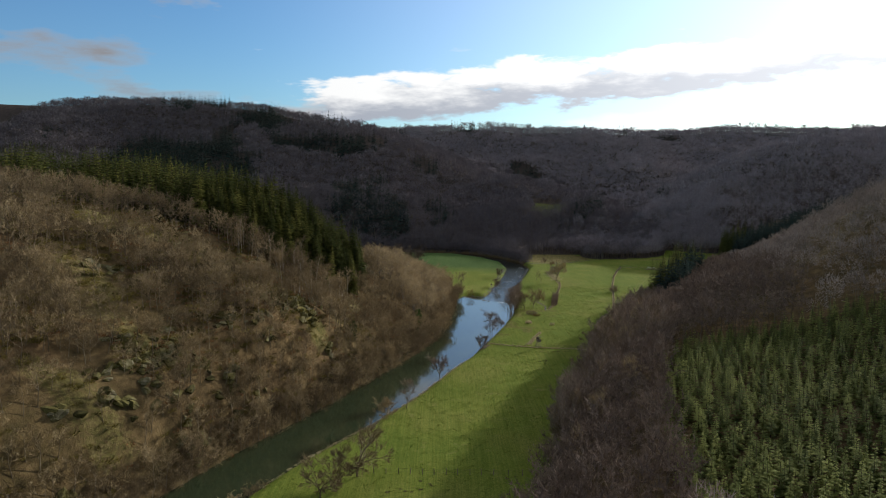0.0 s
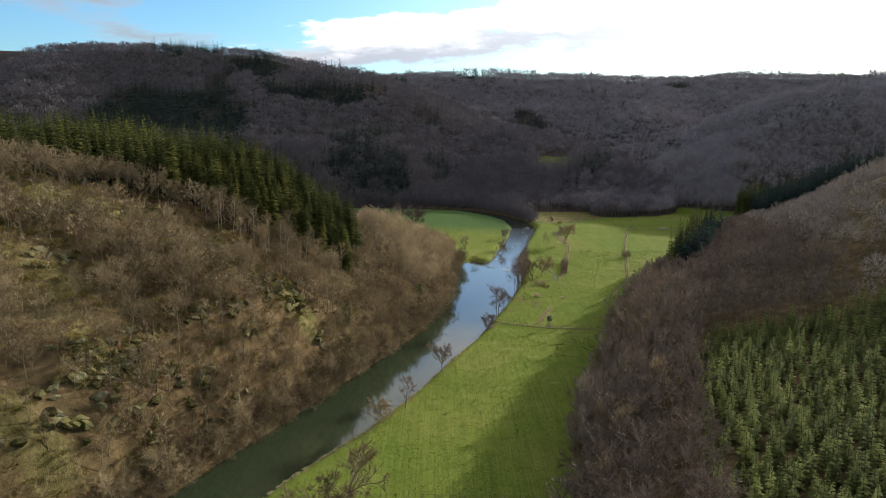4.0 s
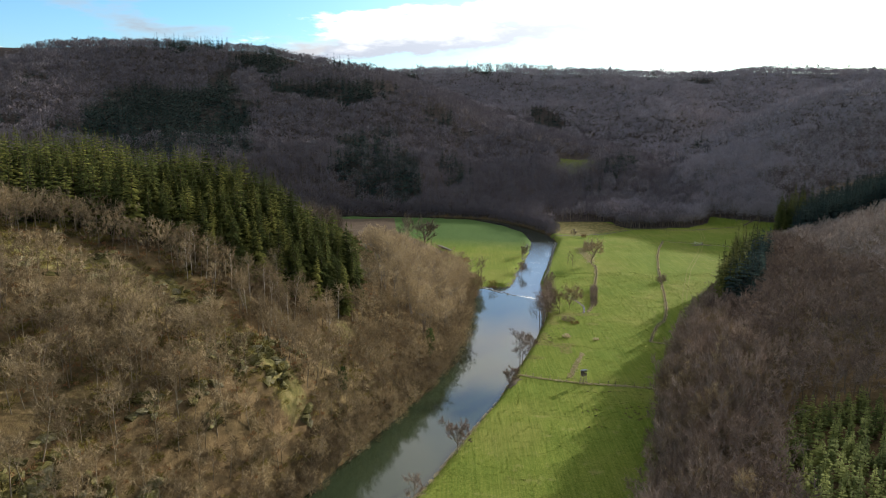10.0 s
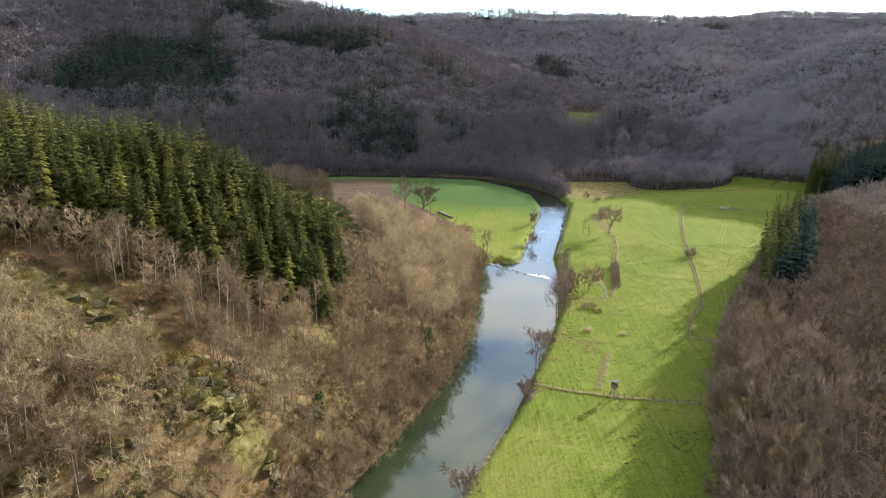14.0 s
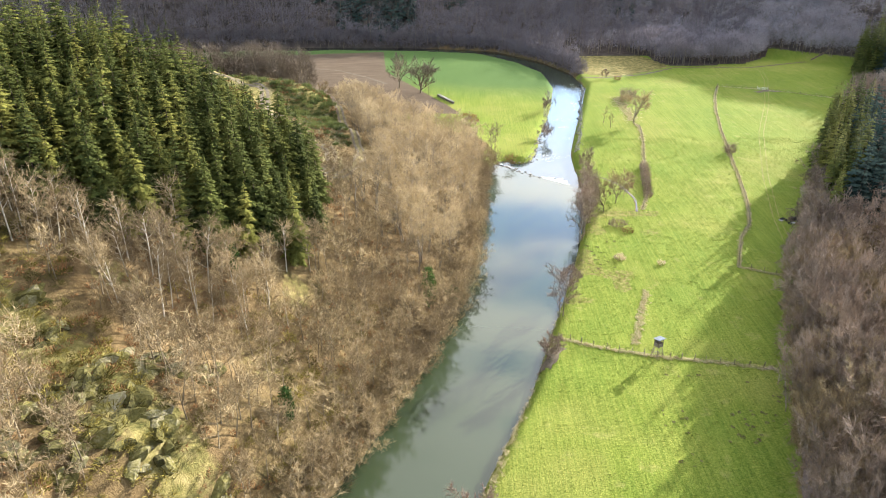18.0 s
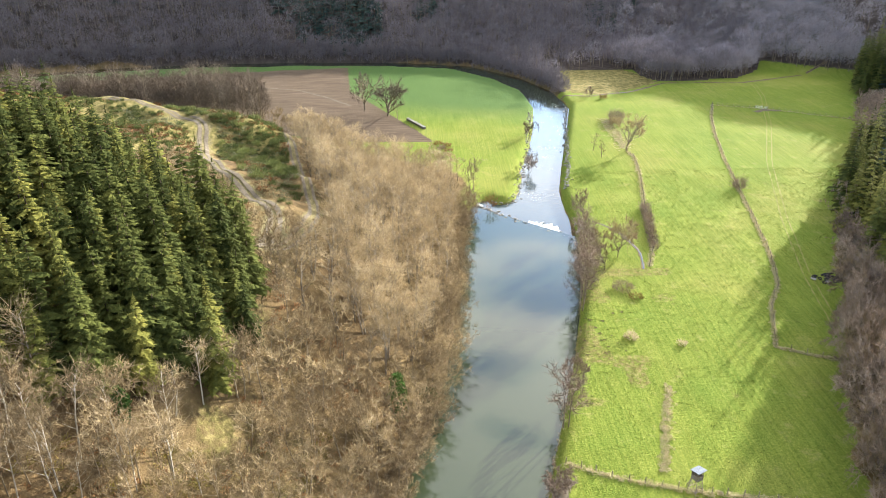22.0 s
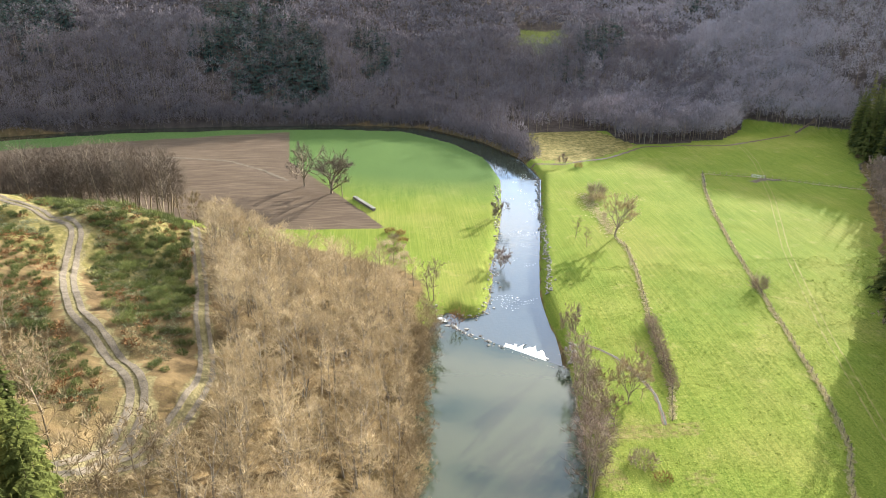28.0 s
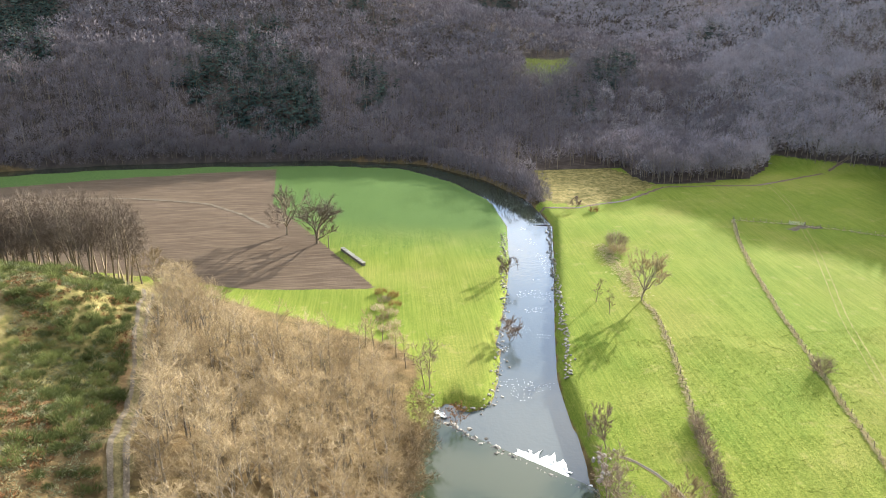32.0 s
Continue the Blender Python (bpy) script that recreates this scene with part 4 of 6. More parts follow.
# the spruce plantation on the crest
spots = scatter(rng, -240, -30, 180, 335, 2.8, lambda x, y: poly_mask(x, y, SPRUCES))
spots = spots[(spots[:, 0] > -120) | (rng.random(len(spots)) < 0.6)]
nearest = np.argsort(np.hypot(spots[:, 0] + 30, spots[:, 1] - 240))
pats = [make_tree("spruce_tree", s, M_NEEDLE, "tall dark green spruce with drooping boughs", "tree", "spruces on the crest", M_BARK_DARK) for s in spruce_shapes]
plant(pats, spots[nearest[:290]], rng, size=(0.68, 1.08))
forest("spruce_wood", spruce_low, spots[nearest[290:]], [M_BARK_DARK, M_NEEDLE_S], rng, (0.75, 1.05), "dark green spruce plantation on the hill crest")

spots = scatter(rng, -66, -30, 226, 262, 3.6, lambda x, y: in_left_wood(x, y) & (to_line(x, y, [(-66, 232, 0), (-52, 236, 0), (-40, 244, 0), (-31, 252, 0)])[0] < 8))
pats = [make_tree("pole_tree", s, M_TWIG, "tall slender leafless tree with a pale straight trunk", "tree", "slender trees below the spruces", M_BARK_BIRCH) for s in [bare_tree(170 + k, 14.0, 0.12, 12, 5, 8, 0.10, 0.05, clear=0.35) for k in range(3)]]
plant(pats, spots[rng.random(len(spots)) < 0.6], rng, size=(0.55, 0.95))

# right hillside: bare wood, spruces at its foot and a young plantation
spots = scatter(rng, -40, 330, 0, 470, 3.6, lambda x, y: in_right_wood(x, y) & ~in_edge_spruces(x, y))
spots = np.concatenate([spots, scatter(rng, 0, 130, 110, 390, 3.3, lambda x, y: in_right_wood(x, y) & (edge_dist(x, y) < 9) & ~in_edge_spruces(x, y))])
spots = spots[(edge_dist(spots[:, 0], spots[:, 1]) < 22) | (rng.random(len(spots)) < 0.7)]
e = edge_dist(spots[:, 0], spots[:, 1])
spots = spots[(e < 60) | (rng.random(len(spots)) < 0.42)]
e = edge_dist(spots[:, 0], spots[:, 1])
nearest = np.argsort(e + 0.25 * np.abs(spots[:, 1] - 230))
pats = [make_tree("broadleaf_tree", s, (M_TWIG_HAZEL, M_TWIG, M_TWIG_HAZEL, M_TWIG_RED)[k], "leafless broadleaf tree with a rounded brown crown at the wood's edge", "tree", "trees of the shaded wood edge") for k, s in enumerate([crown_tree(140 + k, 11.5, 7.0 + 0.6 * k, mains=6, fork=0.2, trunk=0.15, twig_w=0.075, twigs=9) for k in range(4)])]
plant(pats, spots[nearest[:298]], rng, size=(0.85, 1.22))
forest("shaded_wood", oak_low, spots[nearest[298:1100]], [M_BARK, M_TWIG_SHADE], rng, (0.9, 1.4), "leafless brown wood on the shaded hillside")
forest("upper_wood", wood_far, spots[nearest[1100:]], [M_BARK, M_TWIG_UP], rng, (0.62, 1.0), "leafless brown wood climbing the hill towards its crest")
spots = scatter(rng, 84, 335, 300, 562, 3.7, in_edge_spruces)
pats = [make_tree("spruce_tree", s, M_NEEDLE, "tall dark spruce standing at the meadow's edge", "tree", "spruces at the meadow's edge", M_BARK_DARK) for s in [spruce(120 + k, 23 + k, 0.15, 22, 8, sag=0.8) for k in range(3)]]
spots = spots[np.argsort(edge_dist(spots[:, 0], spots[:, 1]) + 6 * rng.random(len(spots)))]
plant(pats, spots[:98], rng, size=(0.7, 1.1))
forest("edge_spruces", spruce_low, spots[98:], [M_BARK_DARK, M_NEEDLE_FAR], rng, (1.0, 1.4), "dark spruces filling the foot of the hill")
spots = scatter(rng, 30, 160, 66, 215, 2.45, lambda x, y: poly_mask(x, y, YOUNG))
nearest = np.argsort(np.hypot(spots[:, 0] - 55, spots[:, 1] - 140))
pats = [make_tree("young_spruce", s, M_NEEDLE_YOUNG, "young bright green spruce in a dense plantation", "tree", "young spruces of the plantation", M_BARK_DARK) for s in young_near]
plant(pats, spots[nearest[:300]], rng, size=(0.7, 1.25))
forest("young_spruces", young_shapes, spots[nearest[300:]], [M_BARK_DARK, M_NEEDLE_YOUNG_S], rng, (0.7, 1.25), "dense plantation of young green spruces")

pats = [make_tree("spruce_tree", s, M_NEEDLE, "dark full-grown spruce above the young plantation", "tree", "spruces beside the plantation", M_BARK_DARK) for s in [spruce(125 + k, 14 + k, 0.19, 18, 8) for k in range(2)]]
plant(pats, np.array([(55.5, 86), (59, 83), (62, 88), (65.5, 85), (60, 91), (68, 90), (64.5, 94), (72, 86)]), rng, size=(0.7, 1.0))

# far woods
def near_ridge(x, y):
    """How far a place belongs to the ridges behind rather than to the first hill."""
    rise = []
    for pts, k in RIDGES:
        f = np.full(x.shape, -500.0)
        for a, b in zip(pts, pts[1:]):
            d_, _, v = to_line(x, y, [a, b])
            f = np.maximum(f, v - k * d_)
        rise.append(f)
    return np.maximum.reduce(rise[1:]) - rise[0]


spots = scatter(rng, -520, 760, 470, 1330, 7.0, in_far_wood)
px_, py_ = spots[:, 0], spots[:, 1]
CONIFER_BLOCKS = [
    [(-375, 1000), (-275, 1000), (-275, 965), (-352, 945)], [(-265, 960), (-220, 970), (-180, 880), (-220, 870)], [(-195, 868), (-85, 848), (-85, 815), (-178, 832)],
    [(-345, 720), (-350, 845), (-270, 845), (-200, 780), (-160, 660), (-240, 630), (-290, 640)], [(-108, 705), (-74, 722), (-40, 694), (-30, 650), (-26, 612), (-60, 616), (-84, 610), (-98, 632)], [(-24, 690), (-4, 680), (2, 640), (-14, 625)],
    [(120, 668), (135, 690), (145, 705), (150, 680), (135, 655)]]
conif = (value_noise(px_, py_, 60, 21) + 0.4 * value_noise(px_, py_, 30, 22)) > 0.72
for block in CONIFER_BLOCKS:
    wob = 16 * value_noise(px_, py_, 28, 23)
    conif |= poly_mask(px_ + wob, py_ + wob, block)
foot = np.concatenate([scatter(rng, -330, 240, 596, 690, 5.4, in_far_wood), scatter(rng, 98, 215, 526, 600, 3.6, in_far_wood)])
for block in CONIFER_BLOCKS:
    foot = foot[~poly_mask(foot[:, 0], foot[:, 1], block) | (rng.random(len(foot)) < 0.4)]


def waters_edge(x, y):
    bank, side = river_dist(x, y)
    return (side < 0) & (bank > -0.6) & (bank < 7) & (y > 512) & ~poly_mask(x, y, PASTURE_DRY)


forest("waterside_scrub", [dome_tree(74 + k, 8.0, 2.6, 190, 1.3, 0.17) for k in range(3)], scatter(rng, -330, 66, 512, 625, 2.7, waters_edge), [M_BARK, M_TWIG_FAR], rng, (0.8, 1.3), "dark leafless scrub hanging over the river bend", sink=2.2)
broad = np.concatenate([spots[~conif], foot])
# the ridges behind take the paler twigs, distance haze painted into their colour
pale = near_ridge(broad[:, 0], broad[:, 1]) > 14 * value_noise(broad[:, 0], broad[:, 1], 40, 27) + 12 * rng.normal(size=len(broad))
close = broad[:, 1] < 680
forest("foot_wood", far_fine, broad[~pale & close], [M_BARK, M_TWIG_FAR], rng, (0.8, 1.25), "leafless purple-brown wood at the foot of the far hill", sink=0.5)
forest("pale_foot_wood", far_fine, broad[pale & close], [M_BARK, M_TWIG_HAZE], rng, (0.8, 1.25), "leafless wood behind the meadow, its brown greyed with haze colour", sink=0.5)
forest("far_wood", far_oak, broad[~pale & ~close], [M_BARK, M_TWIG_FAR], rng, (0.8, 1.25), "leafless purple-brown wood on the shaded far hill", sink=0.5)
forest("pale_far_wood", far_oak, broad[pale & ~close], [M_BARK, M_TWIG_HAZE], rng, (0.8, 1.25), "leafless wood on the hills behind, paled with haze colour", sink=0.5)
more = scatter(rng, -380, 365, 610, 1015, 5.8, lambda x, y: np.any([poly_mask(x + 16 * value_noise(x, y, 28, 23), y + 16 * value_noise(x, y, 28, 23), b) for b in CONIFER_BLOCKS], axis=0) & (value_noise(x, y, 19, 24) > -0.5))
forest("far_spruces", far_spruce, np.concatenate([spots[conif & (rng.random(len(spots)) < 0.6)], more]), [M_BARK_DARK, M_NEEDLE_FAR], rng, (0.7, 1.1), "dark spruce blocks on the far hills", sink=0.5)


# ---- single trees along the river and in the meadows ----
def single_tree(name, x, y, h, label, group="", mat=None, seed=0, **kw):
    if kw.get("stems", 1) == 1 and kw["spread"] >= 0.28:
        shape = crown_tree(seed, h, 2.0 * kw["spread"] * h, trunk=kw.get("trunk", 0.18), fork=kw.get("clear", 0.25) * 0.9, twig_w=kw["twig_w"] * 0.95, lean=kw.get("lean", 0.0))
    else:
        shape = bare_tree(seed, h, **kw)
    root = make_tree(name, shape, mat or M_TWIG, label, "tree", group)
    root.matrix_basis = pose(x, y, height(x, y) - 0.1, 0, 0, seed * 47)
    return root


single_tree("oak_tree", -17.6, 144.7, 11.0, "spreading leafless oak standing alone on the meadow bank", mat=M_TWIG, seed=201, spread=0.55, limbs=16, steep=0.4, subs=9, twigs=16, trunk=0.24, twig_w=0.075, clear=0.25)
single_tree("ash_tree", -23.4, 134.0, 9.0, "leafless riverside tree with a broad pale crown", mat=M_TWIG, seed=202, spread=0.48, limbs=11, subs=8, twigs=12, twig_w=0.08, clear=0.25)
single_tree("ash_tree", -20.6, 140.3, 8.5, "leafless riverside tree with a broad pale crown", mat=M_TWIG, seed=203, spread=0.45, limbs=10, subs=8, twigs=12, twig_w=0.08, clear=0.3)
single_tree("willow_bush", -14.5, 181.0, 5.2, "round leafless willow bush on the river bank", mat=M_TWIG, seed=204, spread=0.55, limbs=10, subs=8, twigs=12, twig_w=0.07, clear=0.08, stems=3)
single_tree("alder_tree", -9.8, 189.5, 8.0, "thin leafless alder leaning over the water", mat=M_TWIG_RED, seed=205, spread=0.26, limbs=9, subs=6, twigs=11, twig_w=0.07)
single_tree("willow_bush", -38.5, 140.5, 4.0, "round leafless willow bush on the river bank", mat=M_TWIG, seed=206, spread=0.6, limbs=9, subs=6, twigs=11, twig_w=0.07, clear=0.08, stems=3)
single_tree("willow_bush", -41.5, 136.0, 3.6, "round leafless willow bush on the river bank", mat=M_TWIG, seed=207, spread=0.6, limbs=9, subs=6, twigs=11, twig_w=0.07, clear=0.08, stems=3)
single_tree("alder_tree", -1.1, 214.2, 8.5, "leafless alder at the water's edge", mat=M_TWIG_RED, seed=208, spread=0.34, limbs=10, subs=6, twigs=11, twig_w=0.07, trunk=0.2)
single_tree("willow_bush", 13.8, 257.5, 4.5, "reddish leafless willow bush over the bank", mat=M_TWIG_RED, seed=209, spread=0.55, limbs=10, subs=8, twigs=12, twig_w=0.07, clear=0.08, stems=3)
single_tree("alder_tree", 18.2, 273.5, 10.5, "bare forked alder on the river bank", mat=M_TWIG_RED, seed=210, spread=0.3, limbs=10, subs=6, twigs=11, twig_w=0.07, stems=2)
single_tree("alder_tree", 21.4, 284.0, 7.0, "slender leafless alder on the river bank", mat=M_TWIG_RED, seed=211, spread=0.3, limbs=8, subs=5, twigs=6, twig_w=0.07)
for k, (x, y, h) in enumerate([(28.4, 312.5, 12), (29.6, 315.5, 13), (30.4, 319.0, 12), (31.6, 322.5, 11), (32.4, 327.0, 11.5), (33.6, 333.0, 10.5), (34.6, 338.5, 9), (35.0, 345.0, 9.5), (36.2, 349.5, 8.5)]):
    single_tree("alder_tree", x, y, h, "tall leafless alder in the clump beside the weir", "alders beside the weir", M_TWIG_RED, 220 + k, spread=0.26, limbs=9, subs=5, twigs=9, twig_w=0.055, stems=2)
for k, (x, y, h) in enumerate([(37.4, 329.5, 8.5), (36.6, 337.8, 7.5), (42.1, 336.2, 9.5), (44.6, 342.5, 8.0)]):
    single_tree("orchard_tree", x, y, h, "small leafless fruit tree in the wet meadow", "fruit trees in the wet meadow", M_TWIG, 240 + k, spread=0.38, limbs=9, subs=6, twigs=11, twig_w=0.07)
single_tree("leaning_tree", 38.7, 360.7, 9.5, "crooked leafless tree leaning away from the river", mat=M_TWIG_RED, seed=250, lean=0.35, spread=0.3, limbs=10, subs=6, twigs=11, twig_w=0.07, trunk=0.22)
single_tree("oak_tree", 65.8, 421.2, 13.0, "round-crowned leafless oak beside the old hedge line", mat=M_TWIG, seed=251, spread=0.44, limbs=18, steep=0.3, subs=10, twigs=18, twig_w=0.08, trunk=0.22, clear=0.22)
single_tree("fruit_tree", 54.2, 422.0, 6.5, "thin crooked leafless fruit tree", "pair of thin fruit trees", seed=252, lean=0.1, spread=0.2, limbs=7, subs=4, twigs=6, twig_w=0.06)
single_tree("fruit_tree", 55.8, 415.0, 6.2, "thin crooked leafless fruit tree", "pair of thin fruit trees", seed=253, lean=-0.08, spread=0.2, limbs=7, subs=4, twigs=6, twig_w=0.06)
single_tree("thorn_tree", 70.1, 504.0, 4.6, "small dark thorn tree by the brook", mat=M_TWIG_RED, seed=254, spread=0.4, limbs=9, subs=6, twigs=11, twig_w=0.07)
single_tree("field_tree", -30.3, 487.0, 17.0, "big leafless field tree with a tall grey crown", "field trees at the plough's edge", M_TWIG_ROW, 260, spread=0.46, limbs=20, subs=10, twigs=18, twig_w=0.10, trunk=0.26, clear=0.2, steep=0.3)
single_tree("field_tree", -19.8, 476.5, 16.0, "big leafless field tree with wide arching limbs", "field trees at the plough's edge", M_TWIG_ROW, 261, spread=0.55, limbs=20, subs=10, twigs=18, twig_w=0.10, trunk=0.26, clear=0.16, steep=0.3)
single_tree("field_tree", -15.8, 471.5, 10.0, "slim leafless tree beside the big field trees", "field trees at the plough's edge", M_TWIG, 262, spread=0.22, limbs=8, subs=5, twigs=6, twig_w=0.08)
single_tree("island_alder", 9.4, 384.5, 10.5, "twin-stemmed leafless alder at the end of the weir", mat=M_TWIG_RED, seed=263, spread=0.2, limbs=9, subs=5, twigs=6, twig_w=0.07, stems=2)
single_tree("willow_bush", 14.3, 373.0, 3.6, "orange-brown willow bush rooted on the weir", mat=M_BRACKEN, seed=264, spread=0.55, limbs=9, subs=5, twigs=8, twig_w=0.06, clear=0.1, stems=2).location.z = 0.3
single_tree("bank_alder", 30.0, 407.5, 8.0, "leafless alder leaning over the rapids", "alders along the stone bank", M_TWIG_RED, 265, spread=0.42, limbs=10, subs=6, twigs=7, twig_w=0.07)
single_tree("bank_alder", 35.0, 444.0, 7.5, "leafless alder leaning over the rapids", "alders along the stone bank", M_TWIG_RED, 266, spread=0.42, limbs=10, subs=6, twigs=7, twig_w=0.07)
for k, (x, y) in enumerate([(-1, 399), (0.5, 404), (-3, 401), (3.5, 396), (5.5, 391)]):
    single_tree("marsh_alder", x, y, 8.5, "slim leafless alder at the tip of the wood", "alders at the wood's tip", M_TWIG_BEECH, 270 + k, spread=0.2, limbs=8, subs=4, twigs=6, twig_w=0.07)
single_tree("birch_tree", 35.7, 154.0, 11.5, "leafless rusty-twigged birch at the plantation's edge", "trees at the plantation's edge", M_TWIG_BEECH, 280, spread=0.3, limbs=11, subs=8, twigs=12, twig_w=0.08)
single_tree("oak_tree", 46.0, 168.0, 11.5, "sturdy bare oak at the plantation's edge", "trees at the plantation's edge", M_TWIG, 281, spread=0.36, limbs=11, subs=6, twigs=7, twig_w=0.08, trunk=0.22)
single_tree("birch_tree", 26.5, 134.0, 11.0, "leafless rusty-twigged birch at the plantation's edge", "trees at the plantation's edge", M_TWIG_BEECH, 282, spread=0.32, limbs=11, subs=8, twigs=12, twig_w=0.08)
single_tree("field_tree", -57.5, 436.0, 12.0, "leafless tree at the end of the wood row", "trees beside the field track", M_TWIG, 283, spread=0.34, limbs=10, subs=6, twigs=7, twig_w=0.07)
single_tree("field_tree", -52.5, 431.0, 10.0, "leafless tree beside the field track", "trees beside the field track", M_TWIG, 284, spread=0.34, limbs=10, subs=6, twigs=7, twig_w=0.07)

# ---- trees leaning out over the water from the left bank ----
pats = [make_tree("bank_tree", s, M_TWIG, "leafless tree leaning out from the steep bank over the water", "tree", "trees overhanging the river") for s in [bare_tree(150 + k, 7.0, 0.5, 10, 6, 11, 0.17, 0.05, clear=0.12, stems=2) for k in range(4)]]
spots = []
for i, ((x0, y0), (x1, y1)) in enumerate(zip([r[0] for r in bank_rows(RIVER[2:13], 0.3)], [r[0] for r in bank_rows(RIVER[3:14], 0.3)])):
    n = int(math.hypot(x1 - x0, y1 - y0) / 2.3)
    for k in range(n):
        u = (k + rng.random()) / n
        spots.append((x0 + (x1 - x0) * u + rng.normal() * 0.6, y0 + (y1 - y0) * u + rng.normal() * 0.6))
plant(pats, np.array(spots), rng, size=(0.6, 1.15))

# ---- the row of tall trunks on the field's edge ----
ROW = [(-63, 434), (-90, 436), (-150, 438), (-190, 440), (-190, 462), (-120, 458), (-64, 448)]
spots = scatter(rng, -190, -60, 430, 464, 3.7, lambda x, y: poly_mask(x, y, ROW))
pats = [make_tree("tall_beech", s, M_TWIG_ROW, "tall straight leafless tree in a dense row", "tree", "row of tall trees on the field's edge") for s in [bare_tree(290 + k, 22.0, 0.085, 16, 6, 8, 0.13, 0.065, clear=0.36) for k in range(3)]]
plant(pats, spots[spots[:, 0] > -170][:230], rng, size=(0.85, 1.1))


spots = scatter(rng, -80, -40, 296, 330, 4.6, lambda x, y: poly_mask(x, y, [(-41, 298), (-60, 298), (-76, 318), (-60, 330), (-45, 317)]) & (to_line(x, y, TRACK)[0] > 3.0))
pats = [make_tree("track_oak", s, M_TWIG, "wide leafless oak beside the farm track", "tree", "oaks beside the farm track") for s in [bare_tree(160 + k, 8.5, 0.44, 10, 7, 11, 0.2, 0.05, clear=0.2) for k in range(3)]]
plant(pats, spots, rng, size=(0.6, 1.1))


# ---- bushes ----
def bush(name, x, y, h, w, mat, label, group="", seed=0, blades=160, thick=0.09, category="bush"):
    V, F = shrub(seed, h, w, blades, thick)
    ob = tagged(new(name, mesh_np(name, V, F, mat)), label, category, group)
    ob.location = (x, y, height(x, y) - 0.1)
    return ob


bush("thorn_bush", 90.2, 382.5, 4.2, 2.4, M_TWIG_RED, "dense dark leafless thorn bush on the fence line", seed=301, blades=420, thick=0.07)
bush("thicket_bush", 72.4, 464.0, 4.6, 4.2, M_TWIG_RED, "dark dense thicket in the old hedge", "thicket in the hedge", 302, 480, 0.10)
bush("thicket_bush", 70.4, 456.0, 4.0, 3.4, M_TWIG, "grey-green dense thicket in the old hedge", "thicket in the hedge", 303, 420, 0.10)
bush("red_bush", 75.2, 499.0, 2.8, 2.0, M_BRACKEN, "small reddish bush by the brook", seed=304, blades=200)
for k in range(11):
    u = k / 10
    bush("hedge_bush", 57.2 - 4.6 * u, 367 - 25.5 * u, 3.0 - 0.9 * u, 1.8, M_TWIG_RED, "leafless grey-brown hedge bush", "bushes of the hedge", 310 + k, 200, 0.07)
bush("scrub_mound", 39.3, 320.0, 1.9, 3.4, M_TWIG_RED, "low matted mound of brown scrub", seed=325, blades=420, thick=0.08)
bush("scrub_mound", 41.0, 315.5, 1.3, 2.0, M_BRACKEN, "low matted mound of brown scrub", seed=326, blades=220, thick=0.08)
bush("dead_bush", 35.6, 299.0, 1.6, 1.8, M_BRUSH, "heap of dry cut brush", seed=327, blades=260, thick=0.08)
bush("dead_bush", 45.0, 296.5, 1.2, 1.3, M_BRUSH, "heap of dry cut brush", seed=328, blades=160, thick=0.08)
for k, (x, y, m) in enumerate([(0.2, 434, M_BRACKEN), (3.4, 432, M_BRACKEN), (1.0, 429, M_TWIG_RED), (3.8, 426, M_BRACKEN), (-0.6, 424, M_BRUSH), (3.0, 421, M_BRUSH), (0.6, 418, M_TWIG), (3.4, 414, M_BRUSH), (1.2, 411, M_BRUSH), (3.2, 407, M_BRUSH), (2.4, 402, M_BRUSH)]):
    bush("bramble_bush", x, y, 1.7, 2.2, m, "dead brown bramble bush in the strip", "brambles of the field strip", 330 + k, 230, 0.09)
def ivy_clump(name, x, y, h, w, n, label, seed, category):
    """A stem hidden under small evergreen leaves."""
    r = np.random.default_rng(seed)
    bag = Bag()
    for i in range(n):
        u, a = r.random(), r.random() * 6.283
        rad = w * (0.35 + 0.65 * math.sin(math.pi * min(1, 0.15 + u * 0.8))) * math.sqrt(r.random())
        p = np.array([rad * math.cos(a), rad * math.sin(a), h * u])
        bag.blade(p, p + r.normal(size=3) * 0.3, 0.32, r)
    ob = tagged(new(name, mesh_np(name, *bag.arrays(), M_IVY)), label, category)
    ob.location = (x, y, height(x, y) - 0.1)


ivy_clump("ivy_tree", -9.3, 273.0, 9.0, 1.5, 900, "dark green ivy-clad trunk on the river slope", 345, "tree")
ivy_clump("ivy_bush", -4.5, 280.5, 2.6, 1.9, 420, "dark green ivy bush by the water", 346, "bush")
ivy_clump("ivy_tree", -28.0, 225.0, 5.5, 1.1, 420, "dark green ivy-clad stump on the river slope", 347, "tree")
ivy_clump("ivy_tree", -40.0, 247.0, 5.0, 1.0, 380, "dark green ivy-clad stump on the wooded slope", 348, "tree")

# broom and bracken between the two farm tracks
BROOM = [(-62, 378), (-70, 387), (-84, 396), (-110, 425), (-66, 430), (-52, 408), (-47, 390), (-41.5, 368), (-37.5, 352), (-33.6, 337), (-31, 328), (-31, 316), (-34, 318), (-41, 328), (-47, 338), (-53, 350), (-59, 362)]
OPENTOP = [(-37, 306), (-41, 318), (-50, 329), (-58, 344), (-66, 366), (-74, 381), (-84, 388), (-130, 404), (-150, 360), (-90, 322), (-60, 306)]
broom_shapes = [shrub(350 + k, 1.6, 1.5, 240, 0.075, 0.8) for k in range(4)]


